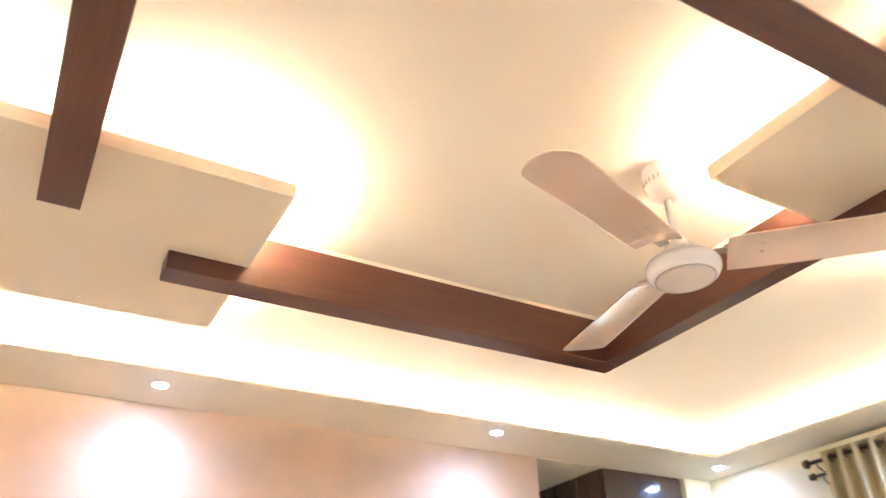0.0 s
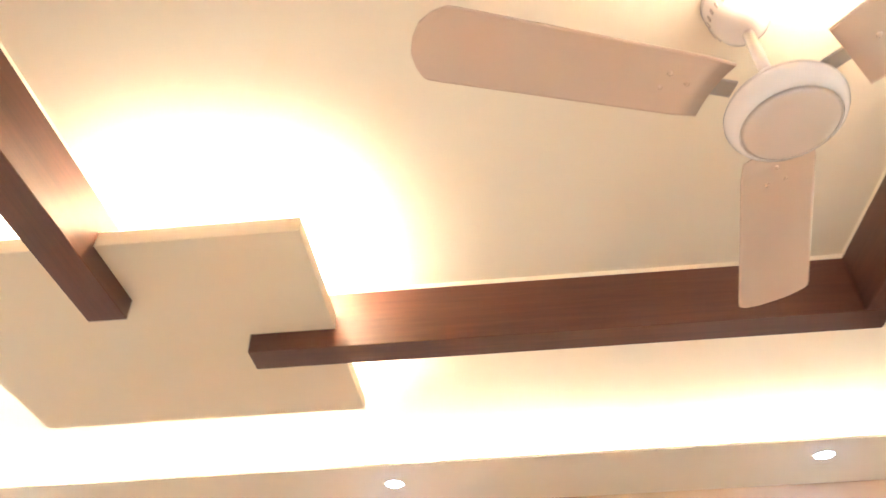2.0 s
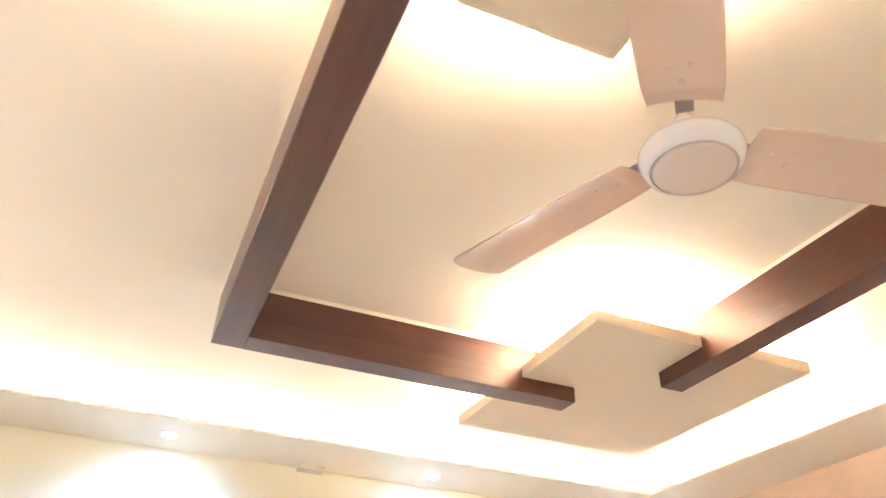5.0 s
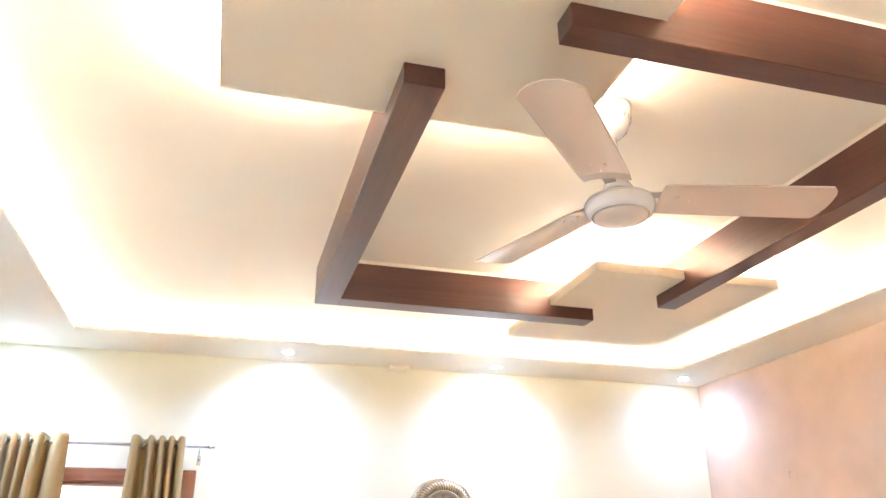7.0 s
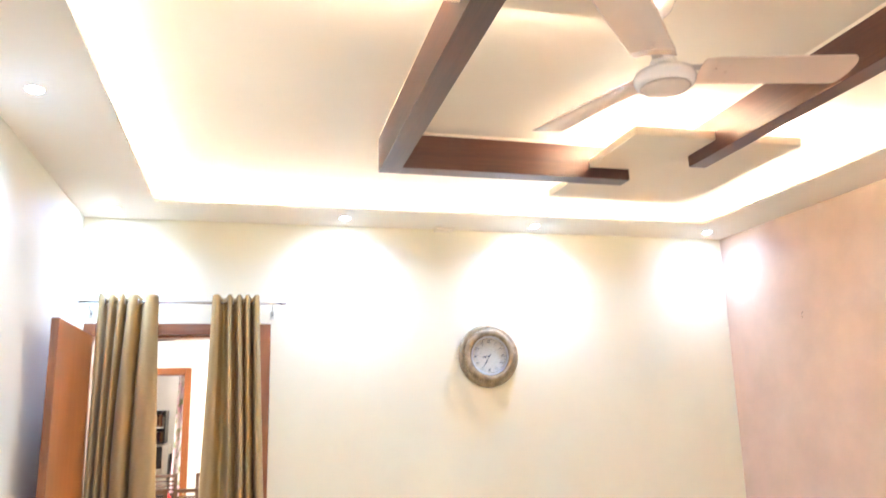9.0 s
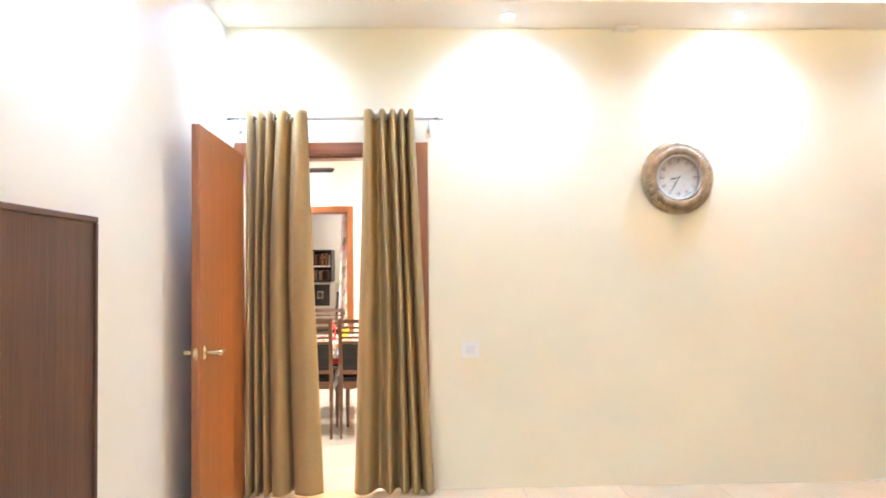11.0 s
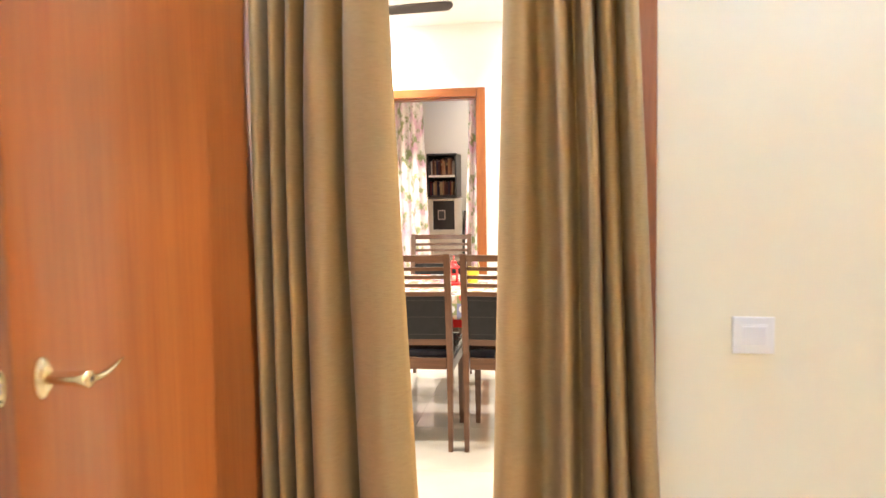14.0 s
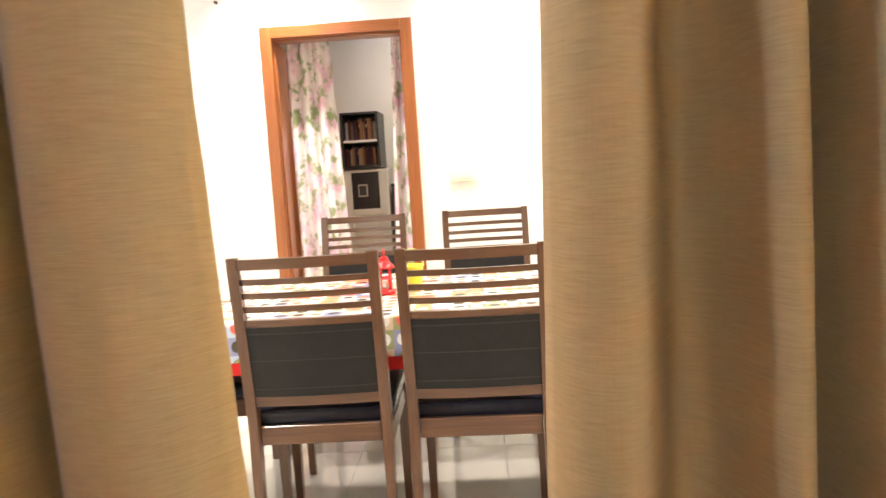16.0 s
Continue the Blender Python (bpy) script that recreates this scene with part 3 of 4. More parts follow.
# ---- wall clock ----
def wall_clock(x, y, z):
    t = thing("wall_clock", pose(x, y, z, 0, 90, 0), "round antique-gold wall clock with a ribbed rim", "clock")
    bm = bmesh.new()
    A, B = 512, 18
    vs = []
    for i in range(A):
        u = 2 * math.pi * i / A
        row = []
        for j in range(B):
            v = 2 * math.pi * j / B
            r = 0.030 * (1 + 0.20 * math.sin(60 * u + 2.2 * v) * (0.6 + 0.4 * math.cos(2 * v)))
            row.append(bm.verts.new(((0.167 + r * math.cos(v)) * math.cos(u), (0.167 + r * math.cos(v)) * math.sin(u), 0.034 + 0.75 * r * math.sin(v))))
        vs.append(row)
    for i in range(A):
        for j in range(B):
            bm.faces.new((vs[i][j], vs[(i + 1) % A][j], vs[(i + 1) % A][(j + 1) % B], vs[i][(j + 1) % B])).smooth = True
    part("rim", bm, M_GOLD, t, "ribbed rope-like inner rim")
    part("outer_band", lathe([(0.186, 0.0), (0.224, 0.001), (0.229, 0.008), (0.228, 0.016), (0.222, 0.025), (0.212, 0.031), (0.199, 0.033), (0.190, 0.028)], 96), M_GOLD, t, "smooth rounded outer rim")
    for k in range(60):
        part("bead", lathe([(0.0035, 0.0), (0.0034, 0.003), (0.0022, 0.0052), (0.0008, 0.006)], 8, m=pose(0.2115 * math.cos(math.radians(6 * k)), 0.2115 * math.sin(math.radians(6 * k)), 0.029)), M_GOLD, t)
    part("bezel", torus(0.1365, 0.0065, pose(0, 0, 0.046), 72, 10), M_SILVER, t, "dull silver bezel ring")
    part("back_plate", lathe([(0.205, 0.0), (0.205, 0.012), (0.19, 0.016)], 48), M_GOLD, t)
    dial = part("dial", lathe([(0.132, 0.018), (0.132, 0.030), (0.128, 0.031)], 64), M_DIAL, t, "silver-grey clock dial")
    for k in range(12):
        a = math.radians(30 * k)
        bm = bmesh.new()
        for off in ((-0.005, 0.005) if k % 3 else (-0.007, 0.0, 0.007)):
            box(0.088, 0.110, off - 0.0014, off + 0.0014, 0.0312, 0.0322, bm=bm)
        bmesh.ops.transform(bm, matrix=pose(0, 0, 0, 0, 0, 30 * k), verts=bm.verts)
        part("numeral", bm, M_INK, dial, "dark bar numeral")
    part("minute_ring", torus(0.117, 0.0008, pose(0, 0, 0.0316), 64, 6), M_INK, dial)
    for nm, clock_deg, ln, w in (("hour_hand", 257.0, 0.055, 0.0055), ("minute_hand", 209.0, 0.085, 0.0045)):
        bm = box(-0.015, ln, -w * 0.5, w * 0.5, 0.034, 0.0355)
        box(ln * 0.45, ln * 0.8, -w, w, 0.034, 0.0356, bm=bm)
        bmesh.ops.transform(bm, matrix=pose(0, 0, 0, 0, 0, 180 - clock_deg), verts=bm.verts)
        part(nm, bm, M_INK, t, "dark spade clock hand")
    part("boss", lathe([(0.006, 0.033), (0.006, 0.038), (0.003, 0.039)], 16), M_INK, t)
    pane = part("glass", lathe([(0.124, 0.0415), (0.124, 0.0435), (0.07, 0.046), (0.02, 0.047)], 48), M_GLASS, t, "clear curved glass")
    pane.visible_shadow = False


wall_clock(XW, 2.149, 1.902)


# ---- switches, sockets and small fittings ----
def switch_plate(x, y, z, w=0.092, h=0.092, label="white square light switch on the wall", n=1):
    t = thing("light_switch", pose(x, y, z), label, "switch")
    part("plate", box(0, 0.009, -w / 2, w / 2, -h / 2, h / 2, 0.003), M_PLASTIC, t)
    part("inner_frame", box(0.009, 0.0105, -w * 0.32, w * 0.32, -h * 0.30, h * 0.30, 0.0006, 1), M_PLASTIC, t)
    part("rocker", box(0.0105, 0.0145, -w * 0.27, w * 0.27, -h * 0.25, h * 0.25, 0.0015, 2), M_GREYISH, t, "pale grey rocker")
    return t


switch_plate(XW, 0.844, 0.848, 0.108, 0.10)
switch_plate(XD1, 0.062, 1.12, 0.16, 0.09, "white switch plate on the dining room wall")

t = thing("power_socket", pose(XW, 3.63, 0.308), "white multi-way power socket plate with a black plug", "socket")
part("plate", box(0, 0.010, -0.17, 0.17, -0.045, 0.045, 0.003), M_PLASTIC, t)
for k in range(4):
    y = -0.125 + 0.062 * k
    part("outlet", box(0.010, 0.0125, y - 0.026, y + 0.026, -0.03, 0.03, 0.001, 1), M_PLASTIC, t)
part("socket_hole", box(0.010, 0.0135, 0.125, 0.16, -0.03, 0.03, 0.001, 1), M_BLACK, t)
plug = part("plug", lathe([(0.024, 0.0), (0.026, 0.02), (0.018, 0.045), (0.008, 0.05)], 20, m=Matrix.Translation((0.0135, 0.065, -0.02)) @ pose(0, 0, 0, 0, 90)), M_BLACK, t, "black round plug")
part("cable", tube([(0.062, 0.065, -0.02), (0.075, 0.055, -0.05), (0.05, 0.02, -0.16), (0.03, -0.08, -0.27), (0.03, -0.3, -0.30)], 0.0035, 8), M_PLASTIC, plug)

t = thing("ceiling_sensor", pose(-1.34, 1.83, ZB), "small cream rectangular fitting where wall meets ceiling", "sensor")
part("cover", box(-0.041, 0.045, -0.07, 0.07, -0.02, 0, 0.003), M_CEIL, t)

t = thing("wall_hook", pose(-0.52, YN, 2.112), "small metal hook on the peach wall", "hook", "wall hooks")
part("hook_body", tube([(0, 0, 0.02), (0, -0.012, 0.022), (0.004, -0.018, 0.008), (0.002, -0.020, -0.012), (-0.004, -0.014, -0.022), (-0.008, -0.008, -0.016)], 0.0022, 8), M_CHROME, t)

# dark wood board along the south wall
t = thing("headboard", pose(0.545, YS, 0), "tall dark walnut headboard board against the wall", "headboard")
part("board", box(0.021, 1.479, 0, 0.026, 0, 1.519, 0.002, 1), M_BOARD, t)
part("cap", box(0, 1.5, 0, 0.034, 1.520, 1.54, 0.002, 1), M_BOARD, t)
for x in (0, 1.48):
    part("stile", box(x, x + 0.02, 0, 0.034, 0, 1.519, 0.002, 1), M_BOARD, t)

# wardrobe in the dressing passage
t = thing("wardrobe", pose(PX1, YN + 0.014, 0), "glossy dark wenge wardrobe reaching the ceiling", "wardrobe")
part("carcass", box(0, 0.667, 0.022, 1.5, 0, ZB - 0.002), M_WENGE, t)
for k, (y0, y1) in enumerate(((0.024, 0.74), (0.744, 1.498))):
    d = part("side_door", box(-0.018, -0.001, y0, y1, 0.08, ZB - 0.006, 0.002, 1), M_WENGE, t)
    part("handle", tube([(-0.04, y1 - 0.05, 0.95), (-0.04, y1 - 0.05, 1.2)], 0.006), M_CHROME, d)
part("front_panel", box(0, 0.667, 0, 0.020, 0.002, ZB - 0.004, 0.002, 1), M_WENGE, t)

# ---- dining room shell ----
for k, (y0, y1, z0) in enumerate(((-0.195, YD1, 0), (-1.112, -0.195, 2.066), (-1.574, -1.112, 0), (-2.45, -1.574, 2.044), (-3.0, -2.45, 0))):
    setting("wall_dining_west_%d" % (k + 1), box(XD1 - 0.166, XD1, y0, y1, z0, 3.0), M_WHITE, "cream white dining room wall beside a teak doorway" if z0 == 0 else "cream white dining room wall over a teak doorway", "wall")
setting("wall_dining_south", box(XD1, XD0, -3.2, -3.0, 0, 3.0), M_WHITE, "plain cream white dining room wall", "wall")
setting("wall_dining_north", box(XD1, XD0, YD1, YD1 + 0.2, 0, 3.0), M_WHITE, "plain cream white end wall of the dining room", "wall")
setting("wall_dining_east", box(XD0, XW, -3.0, YS - 0.2, 0, 3.0), M_WHITE, "plain cream white wall beside the bedroom", "wall")
setting("ceiling_dining", box(XD1, XD0, -3.0, YD1, ZD, ZD + 0.2), M_WHITE, "flat white dining room ceiling", "ceiling")
door_frame("door_frame_2", XD1 - 0.172, XD1 + 0.012, -1.112, -0.195, 2.066, 0.068, "polished teak door frame of the study", 0.012)
door_frame("door_frame_3", XD1 - 0.172, XD1 + 0.012, -2.45, -1.574, 2.044, 0.068, "polished teak door frame round a closed door", 0.012)
t = thing("door_3", pose(XD1 - 0.06, -2.012, 0.01), "closed dark red-brown wooden door", "door", kind="structure")
part("leaf", box(-0.035, 0, -0.366, 0.366, 0, 1.96, 0.002, 1), M_RED_DOOR, t)
part("knob", lathe([(0.02, 0), (0.02, 0.005), (0.01, 0.01), (0.01, 0.035), (0.022, 0.05), (0.016, 0.065)], 20, m=Matrix.Translation((0, -0.31, 0.95)) @ pose(0, 0, 0, 0, 90)), M_BRASS, t, "brass door knob")
t = thing("door_2", pose(XD1 - 0.172, -1.042, 0.01, 0, 0, 90), "open teak door folded back into the study", "door", kind="structure")
part("leaf", box(-0.78, -0.002, -0.036, 0, 0, 1.98, 0.002, 1), M_TEAK, t)
bpy.data.objects[t.name].rotation_euler = (0, 0, radians(4))
part("hinge", box(0.001, 0.004, -0.012, 0.0, 1.76, 1.86), M_BRASS, t, "brass hinge plate")
for y, z in ((-1.356, 2.229), (-1.32, 2.307)):
    t = thing("wall_hook", pose(XD1, y, z), "small dark metal hook on the white wall", "hook", "wall hooks")
    part("hook_body", lathe([(0.010, 0), (0.010, 0.004), (0.005, 0.008), (0.005, 0.022), (0.009, 0.026), (0.004, 0.030)], 14, m=pose(0, 0, 0, 0, 90)), M_BRONZE, t)
b = box(XD1, XD1 + 0.012, -0.193, YD1, 0, 0.09, 0.002, 1)
setting("baseboard", b, M_WHITE, "low cream skirting along the dining room wall", "skirting")

for y in (-2.2, -0.95, 0.30, 1.55):
    downlight(-5.02, y, ZD, 112.0, 2.1, "dining room downlights", SOFT)
# Four extra lamps, unseen, added to fill the dining room with light.
for x, y in ((-2.1, -1.2), (-2.1, 1.1), (-3.4, 1.6), (-3.4, -1.9)):
    downlight(x, y, ZD, 150.0, 2.6, "dining room downlights", SOFT)

# ---- study beyond ----
XR = -6.50
setting("wall_study_west", box(XR - 0.2, XR, -2.6, 0.8, 0, 3.0), M_GREY, "plain grey-white study wall behind the bookshelf", "wall")
setting("wall_study_north", box(XR, XD1 - 0.166, 0.6, 0.8, 0, 3.0), M_GREY, "plain grey-white side wall of the study", "wall")
setting("wall_study_south", box(XR, XD1 - 0.166, -2.6, -2.4, 0, 3.0), M_GREY, "plain grey-white side wall of the study", "wall")
setting("ceiling_study", box(XR, XD1 - 0.166, -2.4, 0.6, 2.6, 2.8), M_GREY, "plain grey-white study ceiling", "ceiling")
# Unseen lamp added so the study beyond the doorway is lit.
downlight(-5.9, -0.1, 2.6, 42.0, 2.6, "study downlight", SOFT)
curtain("curtain", -5.53, 2.02, 0.02, (-1.02, -0.74), (-1.02, -0.66), [0.05, 0.05, 0.06, 0.05, 0.06, 0.06], 0.03, M_FLORAL, "floral pink and green curtain tied in the doorway", "study doorway curtains", 1, 23, rings=False)
curtain("curtain", -5.53, 2.02, 0.02, (-0.345, -0.265), (-0.425, -0.265), [0.05, 0.05, 0.05], 0.025, M_FLORAL, "narrow floral curtain gathered in the doorway", "study doorway curtains", 1, 31, rings=False)


def bookshelf(x, y0, y1, z0, z1, depth):
    t = thing("bookshelf", pose(x, (y0 + y1) / 2, z0), "dark wall bookshelf with two rows of old books", "bookshelf")
    w, h, k = (y1 - y0) / 2, z1 - z0, 0.016
    part("side", box(-depth, 0, -w, -w + k, 0, h, 0.001, 1), M_SHELF, t)
    part("side", box(-depth, 0, w - k, w, 0, h, 0.001, 1), M_SHELF, t)
    part("back", box(-depth, -depth + 0.008, -w + k, w - k, 0, h), M_SHELF, t)
    part("board", box(-depth + 0.008, -0.001, -w + k, w - k, 0, k), M_SHELF, t)
    part("board", box(-depth + 0.008, 0, -w + k, w - k, h * 0.46, h * 0.46 + k), M_WHITE, t, "pale shelf board")
    part("board", box(-depth + 0.008, -0.001, -w + k, w - k, h - k, h), M_SHELF, t)
    return t


SH = (-6.12, -0.81, -0.535, 1.20, 1.597)
bookshelf(*SH, 0.37)
rng = random.Random(5)
book_mats = [paint("book_cloth", c, 0.6, 0.1, 0.05, 20) for c in ((0.17, 0.02, 0.02), (0.10, 0.035, 0.02), (0.03, 0.025, 0.05), (0.40, 0.30, 0.16), (0.20, 0.07, 0.03), (0.06, 0.015, 0.015), (0.30, 0.16, 0.08), (0.45, 0.40, 0.32))]
for z, hmax in ((SH[3] + 0.018, 0.135), (SH[3] + 0.397 * 0.46 + 0.018, 0.155)):
    y = SH[1] + 0.019
    while y < SH[2] - 0.042:
        w = rng.uniform(0.012, 0.024)
        h = hmax * rng.uniform(0.78, 0.97)
        mm = rng.choice(book_mats)
        bk = thing("book", pose(SH[0] - rng.uniform(0.03, 0.06), y + w / 2, z), "worn cloth-bound book upright on the shelf", "book", "books on the shelf")
        part("cover", box(-0.14, 0, -w / 2, w / 2, 0, h, 0.0015, 1), mm, bk)
        part("pages", box(-0.138, -0.002, -w * 0.38, w * 0.38, h, h + 0.0008), M_PLASTIC, bk, "pale page edges")
        if rng.random() < 0.35:
            part("spine_label", box(0, 0.0012, -w * 0.3, w * 0.3, h * 0.62, h * 0.78), book_mats[3], bk, "pale title label")
        y += w + 0.001

t = thing("display_cabinet", pose(-6.13, -0.66, 0), "pale wooden cabinet with a dark glass door", "cabinet")
part("body", box(-0.35, -0.03, -0.17, 0.17, 0, 1.185, 0.002, 1), M_GREY, t)
door = part("door_stile", box(-0.03, 0, -0.17, -0.10, 0, 1.183, 0.002, 1), M_GREY, t)
part("door_stile", box(-0.03, 0, 0.10, 0.17, 0, 1.183, 0.002, 1), M_GREY, t)
part("door_rail", box(-0.03, 0, -0.099, 0.099, 1.165, 1.183, 0.001, 1), M_GREY, t)
part("door_rail", box(-0.03, 0, -0.099, 0.099, 0.86, 0.90, 0.001, 1), M_GREY, t)
part("glass_pane", box(-0.022, -0.016, -0.099, 0.099, 0.90, 1.165), M_SHELF, t, "dark smoked glass pane")
part("lower_panel", box(-0.028, -0.008, -0.099, 0.099, 0.01, 0.86), M_GREY, t)
t = thing("picture_frame", pose(-6.144, -0.68, 0.99), "small grey picture frame behind dark glass", "picture frame")
part("frame", box(0, 0.006, -0.035, 0.035, 0, 0.09, 0.001, 1), M_SEAM, t)
part("picture", box(0.006, 0.007, -0.026, 0.026, 0.01, 0.08), M_INK, t)
t = thing("side_cabinet", pose(-6.15, -0.40, 0), "low dark wooden cabinet beside the glass cabinet", "cabinet")
part("body", box(-0.3, 0, -0.07, 0.20, 0, 1.05, 0.003), M_SHELF, t)
part("top", box(-0.305, 0.01, -0.075, 0.205, 1.051, 1.07, 0.003), M_SHELF, t)


# ---- dining chairs ----
def dining_chair(m):
    """Local: back towards +x, floor at 0."""
    t = thing("dining_chair", m, "dark walnut slat-back dining chair with black leather seat", "chair", "chairs round the dining table")
    W, P = 0.194, 0.030

    def back_x(z):
        return 0.215 + (0.02 * (0.45 - z) / 0.45 if z < 0.45 else 0.075 * ((z - 0.45) / 0.51) ** 1.1)

    for s in (-1, 1):
        bm, rows = bmesh.new(), []
        for i in range(15):
            z = 0.957 * i / 14
            k = 0.72 + 0.28 * min(1, z / 0.42)
            k2 = 1 if z < 0.5 else 1 - 0.25 * (z - 0.5) / 0.46
            rows.append([bm.verts.new((back_x(z) + a * 0.019 * k * k2, s * W + c * P / 2 * k, z)) for a, c in ((-1, -1), (1, -1), (1, 1), (-1, 1))])
        for a, c in zip(rows, rows[1:]):
            for j in range(4):
                bm.faces.new((a[j], a[(j + 1) % 4], c[(j + 1) % 4], c[j]))
        bm.faces.new(rows[0][::-1]), bm.faces.new(rows[-1])
        bmesh.ops.bevel(bm, geom=[e for e in bm.edges if abs(e.verts[0].co.z - e.verts[1].co.z) > 0.02], offset=0.003, segments=2, affect="EDGES")
        part("rear_post", bm, M_CHAIR, t)
        bm, rows = bmesh.new(), []
        for z, k in ((0, 0.68), (0.2, 0.84), (0.43, 1.0)):
            rows.append([bm.verts.new((-0.225 + a * 0.018 * k, s * W + c * 0.018 * k, z)) for a, c in ((-1, -1), (1, -1), (1, 1), (-1, 1))])
        for a, c in zip(rows, rows[1:]):
            for j in range(4):
                bm.faces.new((a[j], a[(j + 1) % 4], c[(j + 1) % 4], c[j]))
        bm.faces.new(rows[0][::-1]), bm.faces.new(rows[-1])
        part("front_leg", bm, M_CHAIR, t)
        part("side_rail", box(-0.205, 0.196, s * W - 0.011, s * W + 0.011, 0.375, 0.435, 0.003, 1), M_CHAIR, t)

    def curved(z0, z1, thick, bow, lean=True):
        bm, rows = bmesh.new(), []
        n = 10
        for i in range(n + 1):
            f = i / n
            y = (-W + P / 2 - 0.003) + 2 * (W - P / 2 + 0.003) * f
            d = bow * (1 - (2 * f - 1) ** 2)
            rows.append([bm.verts.new((back_x(z) + d + a * thick / 2, y, z)) for a, z in ((-1, z0), (1, z0), (1, z1), (-1, z1))])
        for a, c in zip(rows, rows[1:]):
            for j in range(4):
                bm.faces.new((a[j], c[j], c[(j + 1) % 4], a[(j + 1) % 4]))
        bm.faces.new(rows[0]), bm.faces.new(rows[-1][::-1])
        bmesh.ops.recalc_face_normals(bm, faces=bm.faces)
        return bm

    part("top_rail", curved(0.922, 0.952, 0.022, 0.016), M_CHAIR_Y, t)
    for z in (0.878, 0.838, 0.799):
        part("slat", curved(z, z + 0.017, 0.012, 0.016), M_CHAIR_Y, t)
    part("pad_rail", curved(0.757, 0.777, 0.022, 0.012), M_CHAIR_Y, t)
    pad = part("back_pad", curved(0.547, 0.756, 0.026, 0.010), M_LEATHER, t, "padded black leather back")
    for z in (0.735, 0.655, 0.57):
        part("stitch_line", curved(z, z + 0.0025, 0.0285, 0.010), M_STITCH, pad, "pale stitched seam")
    part("lower_rail", curved(0.517, 0.546, 0.024, 0.008), M_CHAIR_Y, t)
    part("rear_rail", box(0.200, 0.222, -W + 0.017, W - 0.017, 0.395, 0.452, 0.003, 1), M_CHAIR_Y, t)
    part("front_rail", box(-0.236, -0.214, -W + 0.02, W - 0.02, 0.375, 0.432, 0.003, 1), M_CHAIR_Y, t)
    seat = box(-0.245, 0.196, -W - 0.012, W + 0.012, 0.4365, 0.487, 0.018, 4)
    for v in seat.verts:
        if v.co.z > 0.47:
            v.co.z += 0.012 * (1 - (v.co.y / 0.22) ** 2) * (1 - (v.co.x / 0.25) ** 2)
    for f in seat.faces:
        f.smooth = True
    part("seat", seat, M_SEAT, t, "glossy black leather seat cushion")
    return t


chair = dining_chair(pose(-3.02, -0.363, 0))
for m in (pose(-3.02, 0.108, 0, 0, 0, -1.5), pose(-4.10, -0.432, 0, 0, 0, 180), pose(-4.10, 0.171, 0, 0, 0, 181), pose(-3.32, 0.625, 0, 0, 0, 90), pose(-3.34, -0.80, 0, 0, 0, -90)):
    copy_thing(chair, m)

# ---- dining table ----
TX0, TX1, TY0, TY1, TZ = -3.77, -2.87, -0.80, 0.63, 0.742
t = thing("dining_table", pose((TX0 + TX1) / 2, (TY0 + TY1) / 2, 0), "dark walnut rectangular dining table with square legs", "table")
dx, dy = (TX1 - TX0) / 2, (TY1 - TY0) / 2
part("tabletop", box(-dx, dx, -dy, dy, TZ - 0.03, TZ, 0.004), M_CHAIR, t)
for sx in (-1, 1):
    for sy in (-1, 1):
        part("leg", box(sx * (dx - 0.04) - 0.034, sx * (dx - 0.04) + 0.034, sy * (dy - 0.052) - 0.034, sy * (dy - 0.052) + 0.034, 0, TZ - 0.031, 0.003, 1), M_CHAIR, t)
    part("apron", box(sx * (dx - 0.035) - 0.011, sx * (dx - 0.035) + 0.011, -dy + 0.088, dy - 0.088, TZ - 0.125, TZ - 0.031), M_CHAIR, t)
for sy in (-1, 1):
    part("apron", box(-dx + 0.08, dx - 0.08, sy * (dy - 0.045) - 0.011, sy * (dy - 0.045) + 0.011, TZ - 0.125, TZ - 0.031), M_CHAIR, t)


